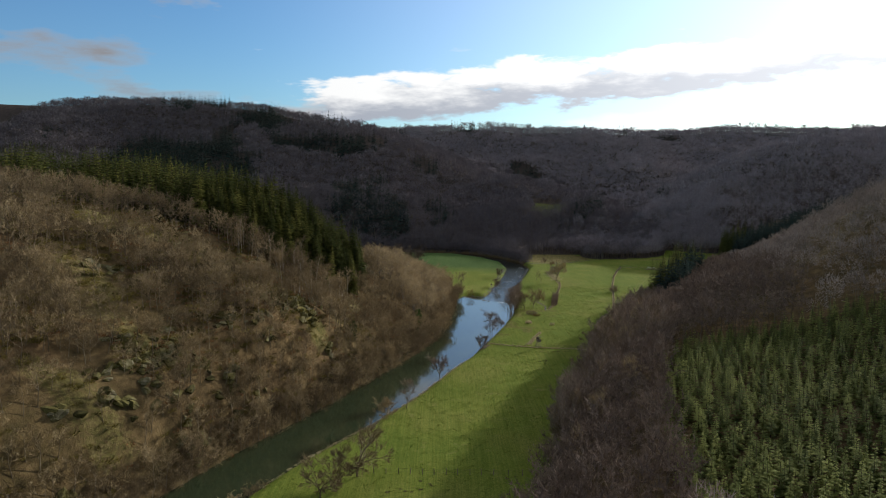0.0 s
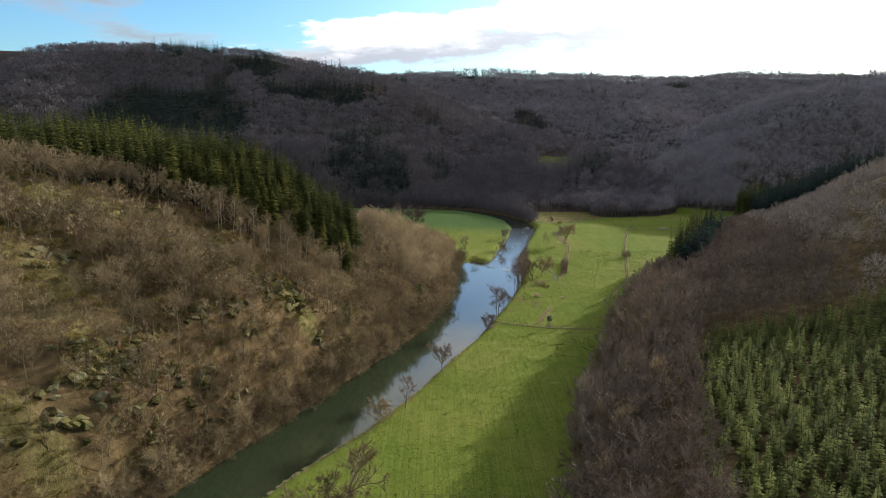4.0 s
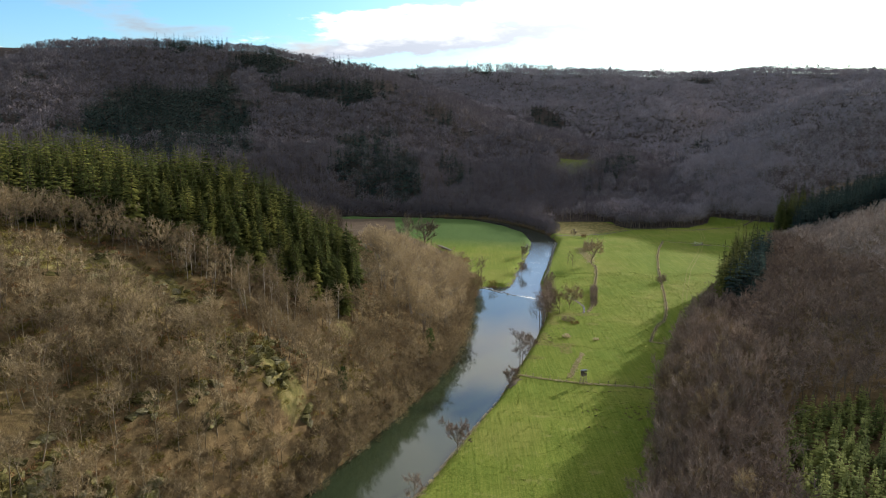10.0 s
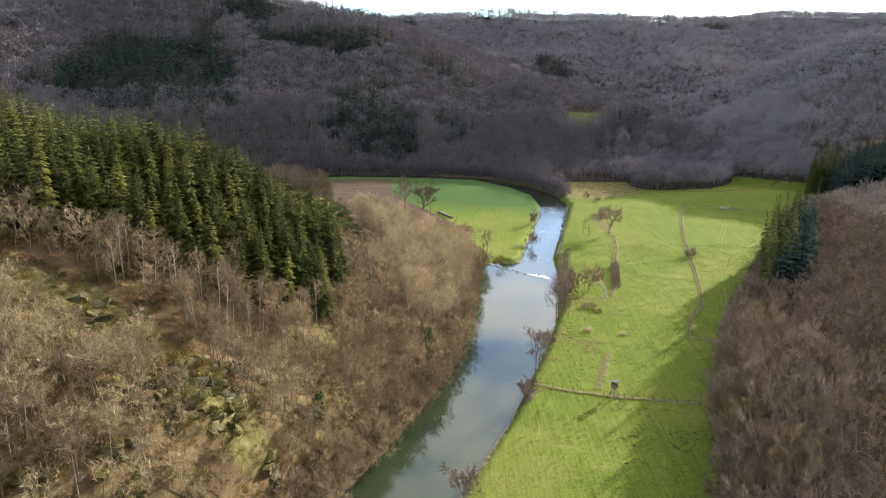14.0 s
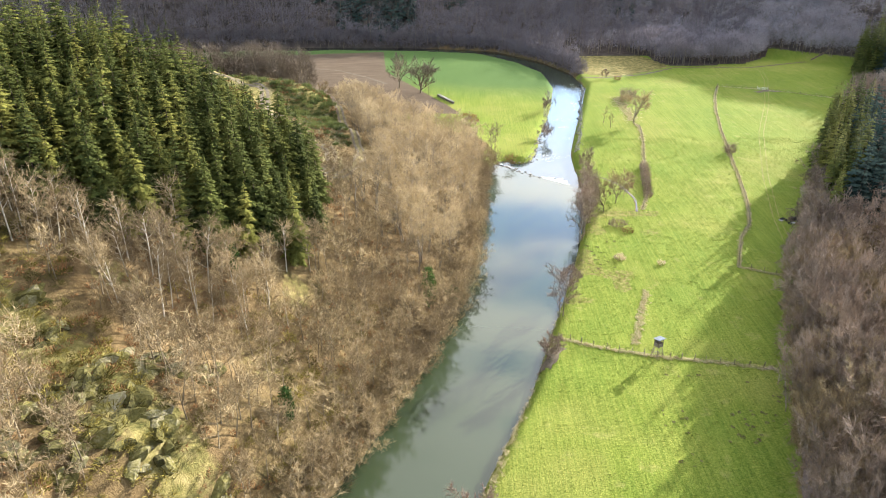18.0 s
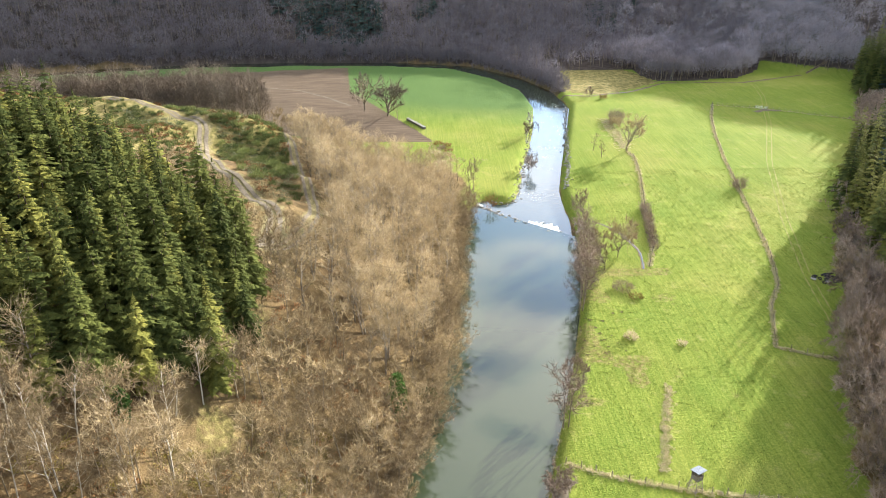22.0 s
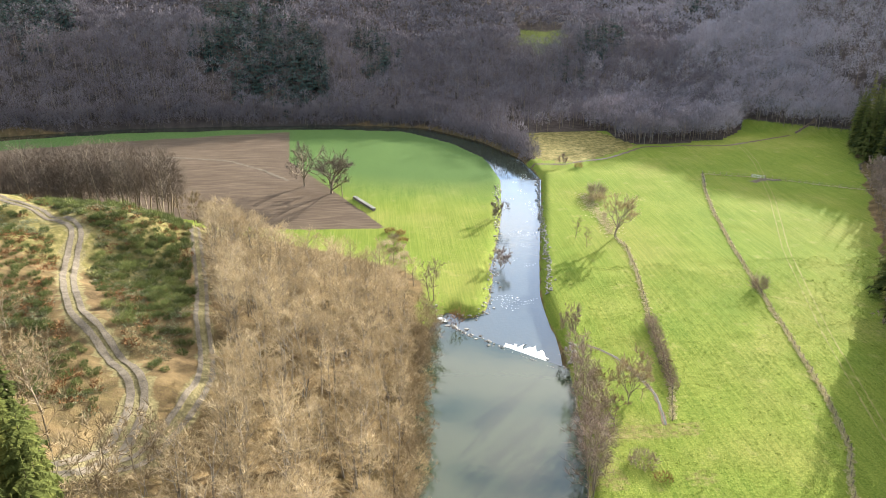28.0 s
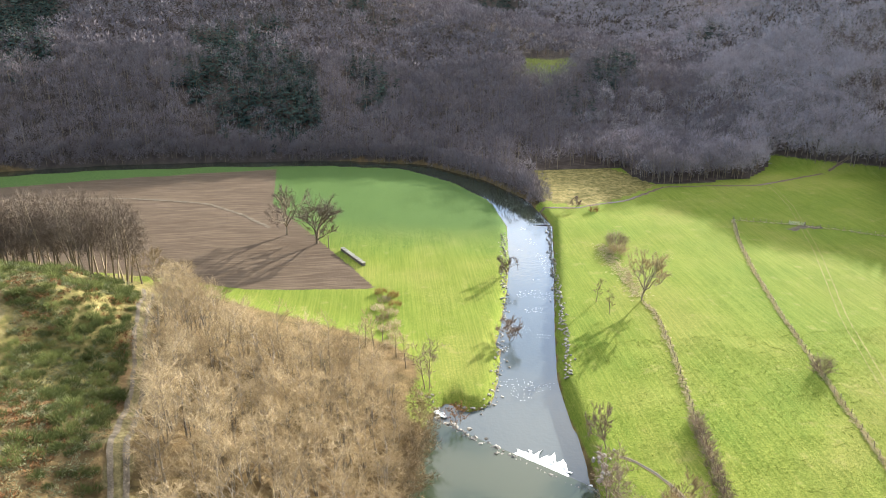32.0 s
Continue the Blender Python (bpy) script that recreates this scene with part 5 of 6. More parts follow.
def shrubs_at(name, shapes, spots, mat, label, group, size, limit):
    me = [mesh_np(name, V, F, mat) for V, F in shapes]
    zs = terrain(spots[:, 0], spots[:, 1])
    for (x, y), z in list(zip(spots, zs))[:limit]:
        ob = tagged(new(name, me[int(rng.integers(len(me)))]), label, "bush", group)
        f = size[0] + (size[1] - size[0]) * rng.random()
        ob.matrix_basis = pose(x, y, z - 0.1, 0, 0, rng.random() * 360) @ Matrix.Diagonal((f, f, f * (0.8 + 0.4 * rng.random()), 1))


spots = scatter(rng, -115, -35, 330, 432, 2.4, lambda x, y: poly_mask(x, y, BROOM) & (value_noise(x, y, 7, 31) > -0.35))
spots = spots[np.argsort(rng.random(len(spots)))]
shrubs_at("broom_bush", broom_shapes, spots, M_BROOM, "dark green broom bush on the open slope", "broom between the tracks", (0.5, 1.3), 300)
spots = scatter(rng, -150, -38, 305, 432, 2.2, lambda x, y: (poly_mask(x, y, BROOM) & (value_noise(x, y, 7, 31) < 0.0)) | (poly_mask(x, y, OPENTOP) & (value_noise(x, y, 8, 33) > -0.2)))
forest("dead_bracken", [(([], []), shrub(360 + k, 0.9, 1.3, 60, 0.14, 0.5)) for k in range(3)], spots, [M_BARK, M_BRACKEN], rng, (0.6, 1.3), "russet dead bracken on the open slope", "bracken")
spots = scatter(rng, -115, -35, 305, 432, 1.7, lambda x, y: (poly_mask(x, y, BROOM) & (value_noise(x, y, 14, 32) > -0.35)) | (poly_mask(x, y, OPENTOP) & (x > -90) & (value_noise(x, y, 6, 35) > 0.1) & (to_line(x, y, TRACK)[0] > 2.5)))
forest("bleached_grass", [(([], []), shrub(365 + k, 0.7, 1.2, 60, 0.10, 0.3)) for k in range(3)], spots, [M_BARK, M_PALE], rng, (0.6, 1.4), "bleached dead grass lying between the broom", "grass")
spots = scatter(rng, -150, -30, 300, 432, 2.3, lambda x, y: ((poly_mask(x, y, OPENTOP) & (value_noise(x, y, 12, 34) > -0.3)) | (poly_mask(x, y, BROOM) & (value_noise(x, y, 9, 36) > -0.3))) & (to_line(x, y, TRACK)[0] > 2.4))
forest("low_broom", [(([], []), s) for s in broom_shapes], spots, [M_BARK, M_BROOM], rng, (0.4, 0.9), "low green broom scattered on the hilltop grass", "bush")


# ---- rocks ----
def rock_mesh(seed, name="rock", mat=None, sx=1.0, sy=1.0, sz=1.0, cuts=2):
    """An angular boulder."""
    r = np.random.default_rng(seed)
    bm = bmesh.new()
    bmesh.ops.create_icosphere(bm, subdivisions=cuts, radius=1.0)
    planes = [(Vector(r.normal(size=3)).normalized(), 0.38 + 0.40 * r.random()) for _ in range(12)]
    for v in bm.verts:
        for n_, d_ in planes:
            k = v.co.dot(n_) - d_
            if k > 0:
                v.co -= n_ * k
        v.co = Vector((v.co.x * sx, v.co.y * sy, v.co.z * sz)) * (1 + 0.06 * r.normal())
    me = bpy.data.meshes.new(name)
    bm.to_mesh(me)
    bm.free()
    me.materials.append(mat or M_ROCK)
    return me


slab_me = [rock_mesh(400 + k, "slab", M_ROCK_DARK, 2.2, 1.0, 1.15, 2) for k in range(9)]
CRAGS = [(-64, 145, 7, 7), (-57, 153, 6, 6), (-60, 160, 6, 4), (-49, 163, 5, 4), (-84, 174, 6, 4), (-52, 204, 7, 7), (-46, 209, 6, 6), (-58, 219, 5, 4), (-40, 219, 5, 5), (-66, 128, 8, 5), (-52, 175, 6, 4), (-44, 186, 6, 4), (-86, 200, 4, 5), (-76, 208, 4, 6), (-65, 215, 4, 6), (-63, 156, 4, 5), (-46, 199, 4, 4), (-42, 204, 4, 4), (-46, 216, 5, 3), (-36, 208, 4, 3), (-89, 196, 4, 3), (-81, 214, 4, 3), (-68, 150, 4, 3), (-48, 171, 4, 2)]
for cx, cy, rad, count in CRAGS:
    for _ in range(count):
        x, y = cx + rng.normal() * rad * 0.55, cy + rng.normal() * rad * 0.55
        if river_dist(np.array([x]), np.array([y]))[0][0] < 1.0:
            continue
        crag = tagged(new("crag"), "weathered mossy rock ledge breaking out of the wooded slope", "rock", "crags on the steep bank")
        crag.matrix_basis = pose(x, y, height(x, y), 0, 0, 66 + rng.normal() * 18)
        for k in range(5):
            sx, sy, f = rng.normal() * 1.6, rng.normal() * 0.45, 0.5 + 0.75 * rng.random()
            w = crag.matrix_basis @ Vector((sx, sy, 0))
            ob = part("slab", slab_me[int(rng.integers(9))], crag)
            ob.matrix_basis = pose(sx, sy, height(w.x, w.y) - crag.location.z - 0.1 * f, rng.normal() * 16, rng.normal() * 16, 20 * rng.normal()) @ Matrix.Diagonal((f, f, f * (0.7 + 0.5 * rng.random()), 1))

# ivy, bramble and evergreen scrub between the crags
spots = scatter(rng, -125, -20, 100, 270, 2.3, lambda x, y: in_left_wood(x, y) & ((value_noise(x, y, 8, 41) > 0.0) | (to_line(x, y, CRAGBAND)[0] < 6)))
forest("slope_scrub", [(([], []), shrub(430 + k, 1.5, 1.7, 110, 0.10, 0.5)) for k in range(3)], spots, [M_BARK, M_MOSS], rng, (0.5, 1.2), "mossy green scrub between the rocks", "bush")
spots = scatter(rng, -120, -5, 100, 290, 2.6, lambda x, y: in_left_wood(x, y) & (value_noise(x, y, 10, 42) > 0.0))
forest("slope_bracken", [(([], []), shrub(436 + k, 0.9, 1.2, 50, 0.13, 0.5)) for k in range(3)], spots, [M_BARK, M_BRACKEN], rng, (0.5, 1.3), "rusty dead bracken and leaves under the oaks", "bracken")

spots = scatter(rng, -110, 12, 70, 372, 1.7, lambda x, y: (river_dist(x, y)[1] > 0) & (river_dist(x, y)[0] > -0.7) & (river_dist(x, y)[0] < 2.6))
forest("shore_scrub", [(([], []), shrub(440 + k, 2.2, 1.5, 90, 0.07, 0.6)) for k in range(4)], spots, [M_BARK, M_TWIG_S], rng, (0.5, 1.3), "dark brown scrub hanging over the shaded shore", "bush")

# ---- weir, stone banks, white water ----
stone_me = [rock_mesh(450 + k, "stone", M_STONE, 1.2, 0.9, 0.75, 1) for k in range(6)]


def stone_line(name, pts, step, size, label, category, spread=0.6, lift=0.0, zfix=None):
    """A wall or bank of loose stones laid along a line, each stone a part."""
    root = tagged(new(name), label, category)
    root.location = (pts[0][0], pts[0][1], 0)
    for (x0, y0), (x1, y1) in zip(pts, pts[1:]):
        n = max(1, int(math.hypot(x1 - x0, y1 - y0) / step))
        for i in range(n):
            u = (i + rng.random() * 0.6) / n
            x, y = x0 + (x1 - x0) * u + rng.normal() * spread * 0.5, y0 + (y1 - y0) * u + rng.normal() * spread * 0.5
            z = zfix if zfix is not None else max(height(x, y), -0.9)
            f = size * (0.6 + 0.7 * rng.random())
            ob = new("stone", stone_me[int(rng.integers(6))])
            ob.parent = root
            ob.matrix_basis = pose(x - pts[0][0], y - pts[0][1], z + lift, rng.normal() * 12, rng.normal() * 12, rng.random() * 360) @ Matrix.Diagonal((f, f, f, 1))
    return root


stone_line("weir", [WEIR_A, (13.3, 373.3), (19.7, 365.6), (23.0, 362.2)], 0.42, 0.62, "low weir of grey stones slanting across the river", "weir", 1.1, 0.0, -0.12)
stone_line("weir", [(23.0, 362.2), (28.2, 357.0), (33.0, 352.6), WEIR_B], 0.5, 0.42, "submerged low end of the stone weir", "weir", 0.5, 0.0, -0.18)
stone_line("stone_bank", [(8.2, 381.8), (12.0, 380.2), (15.2, 379.4), (18.4, 378.6), (22.0, 381.0), (24.4, 389.7), (27.2, 403.6), (30.6, 419.8), (34.4, 444.0), (40.6, 481.0)], 0.5, 0.45, "loose stone revetment along the grassy river bank", "bank", 1.3, 0.0)
stone_line("stone_bank", [(38.2, 385), (41.2, 398.4), (43.2, 409.9), (46.8, 432.2), (50.4, 453.6), (57.5, 492.0)], 0.40, 0.40, "loose stone revetment along the meadow bank", "bank", 1.0, 0.2)
stone_line("stone_bank", [(36.0, 352.5), (37.0, 356.0), (37.5, 361.0)], 0.4, 0.6, "heap of stones where the weir meets the bank", "bank", 1.4, 0.1)


def foam_patch(name, rows, z, label, bumps=0.16):
    """Broken white water: a lumpy sheet between two ragged edges."""
    V, F = [], []
    m = 9
    for (ax, ay), (bx, by) in rows:
        for k in range(m):
            u = k / (m - 1)
            V.append((ax + (bx - ax) * u + rng.normal() * 0.12, ay + (by - ay) * u + rng.normal() * 0.12, z + (0 if k in (0, m - 1) else abs(rng.normal()) * bumps) + 0.25 * (1 - u)))
    for i in range(len(rows) - 1):
        for k in range(m - 1):
            if k < m - 3 or rng.random() < 0.6:
                F.append((i * m + k, i * m + k + 1, i * m + m + k + 1, i * m + m + k))
    return tagged(new(name, mesh_np(name, V, F, M_FOAM)), label, "water", kind="structure")


def edge_rows(x0, y0, x1, y1, reach, n, ux, uy):
    rows = []
    for i in range(n):
        u = i / (n - 1)
        r = reach * (0.35 + 0.65 * math.sin(math.pi * (0.12 + 0.76 * u))) * (0.65 + 0.5 * rng.random())
        x, y = x0 + (x1 - x0) * u, y0 + (y1 - y0) * u
        rows.append(((x, y), (x + ux * r, y + uy * r)))
    return rows


foam_patch("white_water", edge_rows(22.6, 363.0, 30.2, 355.4, 5.8, 16, 0.62, 0.78), -0.86, "white water boiling below the weir")
foam_patch("white_water", edge_rows(32.4, 353.6, 35.2, 351.6, 2.6, 8, 0.5, 0.85), -0.86, "white water boiling below the weir")
foam_patch("white_water", edge_rows(9.6, 379.2, 12.4, 376.6, 1.6, 7, 0.55, 0.8), -0.84, "thin white trickle through the stones")
ripple = []
for (x, y) in scatter(rng, 20, 60, 380, 500, 0.9, lambda x, y: (river_dist(x, y)[0] < -1.2) & (value_noise(x, y, 5, 51) + 0.7 * np.exp(-((y - 385 - 0.1 * (x - 30)) / 1.6) ** 2) + 0.35 * smooth01(396, 420, y) * smooth01(470, 440, y) > 0.62)):
    ripple.append((x, y))
ripple_shape = [((np.array([(-0.35, 0, 0), (0, -0.10, 0.03), (0.35, 0.0, 0), (0, 0.10, 0.05)], np.float32), np.array([(0, 1, 3), (1, 2, 3)], np.int32)), ([], []))]


def on_water(name, shapes, spots, mat, z, size, label):
    V, F = [], []
    v, t = shapes[0][0]
    for x, y in spots:
        f, a = size[0] + (size[1] - size[0]) * rng.random(), rng.normal() * 0.35
        o = len(V)
        for p in v:
            V.append((x + f * (p[0] * math.cos(a) - p[1] * math.sin(a)), y + f * (p[0] * math.sin(a) + p[1] * math.cos(a)), z + p[2]))
        F += [tuple(int(i) + o for i in q) for q in t]
    return tagged(new(name, mesh_np(name, V, F, mat)), label, "water", kind="stuff")


on_water("ripple_crests", ripple_shape, ripple, M_FOAM, -0.895, (0.25, 0.7), "small white crests on the shallow rapids")


# ---- fences ----
def stick(p0, p1, r0, r1=None, sides=6):
    V, F = tube(p0, p1, r0, r1 if r1 else r0, sides)
    n = len(V)
    F = F + [(sides, sides + k, sides + k + 1) for k in range(1, sides - 1)]
    return np.array(V), np.array(F)


post_me = [mesh_np("post", *stick((0, 0, -0.4), (0.03 * k, 0.02, 1.25 + 0.08 * k), 0.075, 0.065), M_WOOD) for k in range(3)]


def wire_fence(pts, gap, label, wires=(0.45, 0.85, 1.15)):
    root = tagged(new("wire_fence"), label, "fence", "meadow fences")
    ox, oy = pts[0][0], pts[0][1]
    root.location = (ox, oy, 0)
    line = []
    for (x0, y0), (x1, y1) in zip(pts, pts[1:]):
        n = max(1, round(math.hypot(x1 - x0, y1 - y0) / gap))
        line += [(x0 + (x1 - x0) * i / n, y0 + (y1 - y0) * i / n) for i in range(n)]
    line.append(pts[-1])
    zs = terrain(np.array([p[0] for p in line]), np.array([p[1] for p in line]))
    for (x, y), z in zip(line, zs):
        ob = new("post", post_me[int(rng.integers(3))])
        ob.parent = root
        ob.matrix_basis = pose(x - ox + rng.normal() * 0.06, y - oy + rng.normal() * 0.06, z, rng.normal() * 4, rng.normal() * 4, rng.random() * 360)
    for h in wires:
        V, F = [], []
        for i, ((x, y), z) in enumerate(zip(line, zs)):
            V += [(x - ox, y - oy, z + h + 0.008), (x - ox + 0.007, y - oy, z + h - 0.005), (x - ox - 0.007, y - oy, z + h - 0.005)]
            if i:
                F += [(3 * i - 3 + k, 3 * i - 3 + (k + 1) % 3, 3 * i + (k + 1) % 3, 3 * i + k) for k in range(3)]
        part("wire", mesh_np("wire", V, F, M_WIRE), root)
    return root


wire_fence([(16.4, 263.8), (25.1, 259.9), (34.3, 257.3), (42.9, 255.6), (55, 252.7)], 2.4, "weathered post and wire fence crossing the meadow to the river")
FENCE2 = [(118.4, 483.0), (110.2, 460.9), (103.3, 437.9), (95.9, 409.1), (90.0, 382.4), (84.4, 356.9), (79.3, 335.6), (74.0, 319.3), (68.8, 311.0), (62.6, 294.6), (72.5, 290.0)]
wire_fence(FENCE2, 2.6, "weathered post and wire fence winding up the meadow")
wire_fence([(118.4, 483.0), (128, 478.8), (134.0, 475.9)], 2.0, "post and wire fence running to the field gate")
wire_fence([(138.2, 473.8), (153.5, 464.3), (169.6, 454.4), (182, 447)], 2.2, "post and wire fence running from the field gate into the shade")
wire_fence([(-14.3, 146.5), (10.6, 146.0), (19.2, 145.5)], 2.5, "low old post and wire fence across the lower meadow")
HEDGELINE = [(65.8, 420.2), (66.7, 414.7), (64.0, 397.0), (59.5, 376.5), (57.4, 367.4), (55.6, 355.6), (52.8, 342.7), (48.2, 330.5)]
wire_fence(HEDGELINE, 2.6, "old post and wire fence along the dead-grass bank")


# ---- box helper for built things ----
def box_mesh(name, sx, sy, sz, mat, bevel=0.02):
    bm = bmesh.new()
    bmesh.ops.create_cube(bm, size=1.0)
    for v in bm.verts:
        v.co = Vector((v.co.x * sx, v.co.y * sy, v.co.z * sz))
    bmesh.ops.bevel(bm, geom=bm.edges[:], offset=min(bevel, 0.3 * min(sx, sy, sz)), segments=1, affect="EDGES")
    me = bpy.data.meshes.new(name)
    bm.to_mesh(me)
    bm.free()
    me.materials.append(mat)
    return me


def box_part(name, parent, size, m, mat, label="", bevel=0.02):
    ob = part(name, box_mesh(name, *size, mat, bevel), parent, label)
    ob.matrix_basis = m
    return ob


def pole_part(name, parent, p0, p1, r, mat, label=""):
    return part(name, mesh_np(name, *stick(p0, p1, r, r * 0.9, 7), mat, smooth=True), parent, label)


# ---- the raised hide on the fence ----
def raised_hide(x, y, turn):
    root = tagged(new("raised_hide"), "weathered wooden hunting hide on stilts with a grey sheet roof", "hide")
    root.matrix_basis = pose(x, y, height(x, y), 0, 0, turn) @ Matrix.Diagonal((0.7, 0.7, 0.82, 1))
    for sx in (-1, 1):
        for sy in (-1, 1):
            pole_part("leg", root, (sx * 1.15, sy * 1.15, -0.4), (sx * 0.72, sy * 0.72, 2.75), 0.08, M_WOOD)
    for s in (-1, 1):
        pole_part("brace", root, (s * 1.05, -1.05, 0.35), (s * 0.78, 0.78, 2.4), 0.05, M_WOOD)
        pole_part("brace", root, (-1.05, s * 1.05, 0.35), (0.78, s * 0.78, 2.4), 0.05, M_WOOD)
        pole_part("beam", root, (-1.1, s * 1.08, 0.5), (1.1, s * 1.08, 0.5), 0.07, M_WOOD)
        pole_part("beam", root, (s * 1.08, -1.1, 0.5), (s * 1.08, 1.1, 0.5), 0.07, M_WOOD)
    box_part("platform", root, (1.75, 1.75, 0.1), pose(0, 0, 2.8), M_WOOD)
    for k in range(4):
        a = pose(0, 0, 0, 0, 0, 90 * k)
        low_h = 0.85 if k != 2 else 1.75
        for j in range(6):
            box_part("board", root, (0.265, 0.035, low_h), a @ pose(-0.69 + 0.276 * j, -0.84, 2.85 + low_h / 2), M_WOOD, bevel=0.008)
        if k != 2:
            box_part("header", root, (1.66, 0.05, 0.22), a @ pose(0, -0.84, 4.45), M_WOOD)
        box_part("corner_post", root, (0.1, 0.1, 1.8), a @ pose(-0.8, -0.8, 3.7), M_WOOD)
    roof = part("roof", box_mesh("roof", 2.5, 2.35, 0.06, M_TIN), root, "grey corrugated sheet roof")
    roof.matrix_basis = pose(0, -0.1, 4.78, -9, 0, 0)
    for j in range(8):
        r = part("rib", box_mesh("rib", 0.05, 2.35, 0.04, M_TIN), roof)
        r.location = (-1.1 + 0.314 * j, 0, 0.045)
    for s in (-0.3, 0.3):
        pole_part("ladder_rail", root, (s, 2.1, -0.1), (s, 0.9, 2.85), 0.045, M_WOOD)
    for j in range(8):
        u = (j + 0.7) / 8.5
        pole_part("rung", root, (-0.3, 2.1 - 1.2 * u, -0.1 + 2.95 * u), (0.3, 2.1 - 1.2 * u, -0.1 + 2.95 * u), 0.03, M_WOOD)
    return root


raised_hide(34.3, 257.6, 28)

# ---- field gate and rail fence ----
gate = tagged(new("field_gate"), "galvanised tubular field gate standing shut in the fence", "gate")
gate.matrix_basis = pose(134.2, 475.8, height(136, 475), 0, 0, -27)
for k in range(5):
    pole_part("bar", gate, (0, 0, 0.25 + 0.24 * k), (4.4, 0, 0.25 + 0.24 * k), 0.03, M_STEEL)
for gx_ in (0, 2.2, 4.4):
    pole_part("upright", gate, (gx_, 0, 0.22), (gx_, 0, 1.25), 0.035, M_STEEL)
for gx_ in (-0.2, 4.6):
    pole_part("gate_post", gate, (gx_, 0, -0.4), (gx_, 0, 1.6), 0.1, M_WOOD)

rail = tagged(new("rail_fence"), "pale weathered wooden rail fence beside the muddy track", "fence")
rail.location = (56.3, 253.1, height(55, 249))
for k in range(6):
    pole_part("post", rail, (-0.98 * k, -2.52 * k, -0.9), (-0.98 * k, -2.52 * k, 1.3), 0.07, M_WOOD)
for h in (0.55, 1.1):
    for k in range(5):
        pole_part("rail", rail, (-0.98 * k, -2.52 * k, h), (-0.98 * (k + 1), -2.52 * (k + 1), h + 0.03), 0.05, M_WOOD)

# ---- covered log stacks at the plough's edge ----
log_me = mesh_np("log", *stick((0, -0.5, 0), (0, 0.5, 0), 0.11, 0.10, 7), M_WOOD)
for k in range(9):
    u = k / 8
    x, y = -11.2 + 6.3 * u, 468.3 - 13.0 * u
    st = tagged(new("log_stack"), "low log stack under a pale cover", "log stack", "covered log stacks in a row")
    st.matrix_basis = pose(x, y, height(x, y), 0, 0, -64 + rng.normal() * 4)
    for r in range(4):
        for c in range(5):
            lg = part("log", log_me, st)
            lg.matrix_basis = pose(-0.5 + 0.24 * c + 0.06 * (r % 2), 0, 0.12 + 0.21 * r, 0, rng.random() * 40, 0)
    box_part("cover", st, (1.45, 1.25, 0.09), pose(0, 0, 0.98 + 0.03 * rng.random(), 0, rng.normal() * 3, 0), M_SHEET, "pale weathered cover")


# ---- heap of old tyres at the wood's foot ----
def tyre_mesh():
    bm = bmesh.new()
    n, m, R, r = 14, 7, 0.36, 0.15
    ring = [[bm.verts.new(((R + r * math.cos(2 * math.pi * j / m)) * math.cos(2 * math.pi * i / n), (R + r * math.cos(2 * math.pi * j / m)) * math.sin(2 * math.pi * i / n), 0.8 * r * math.sin(2 * math.pi * j / m))) for j in range(m)] for i in range(n)]
    for i in range(n):
        for j in range(m):
            bm.faces.new((ring[i][j], ring[(i + 1) % n][j], ring[(i + 1) % n][(j + 1) % m], ring[i][(j + 1) % m]))
    me = bpy.data.meshes.new("tyre")
    bm.to_mesh(me)
    bm.free()
    me.materials.append(M_TYRE)
    return me


tyre_me = tyre_mesh()
heap = tagged(new("tyre_heap"), "dark heap of old tyres and torn pale sheeting on the grass", "tyre heap")
heap.location = (87.1, 322.6, height(87.1, 322.6))
for k in range(30):
    a, r = rng.random() * 6.283, 2.6 * math.sqrt(rng.random())
    ob = part("tyre", tyre_me, heap)
    ob.matrix_basis = pose(1.35 * r * math.cos(a), r * math.sin(a), 0.16 + max(0, 0.7 - 0.28 * r) * rng.random(), rng.normal() * 18, rng.normal() * 18, rng.random() * 360)
for k in range(2):
    V, F = [], []
    for i in range(4):
        for j in range(4):
            V.append((0.4 * i, 0.3 * j, 0.12 + 0.12 * rng.random()))
    for i in range(3):
        for j in range(3):
            F.append((i * 4 + j, i * 4 + j + 1, i * 4 + j + 5, i * 4 + j + 4))
    ob = part("torn_sheet", mesh_np("torn_sheet", V, F, M_SHEET, smooth=True), heap, "torn pale plastic sheeting")
    ob.matrix_basis = pose(-2.4 + rng.normal() * 0.9, -1.4 + rng.normal() * 0.8, 0.15, 0, 0, rng.random() * 360)


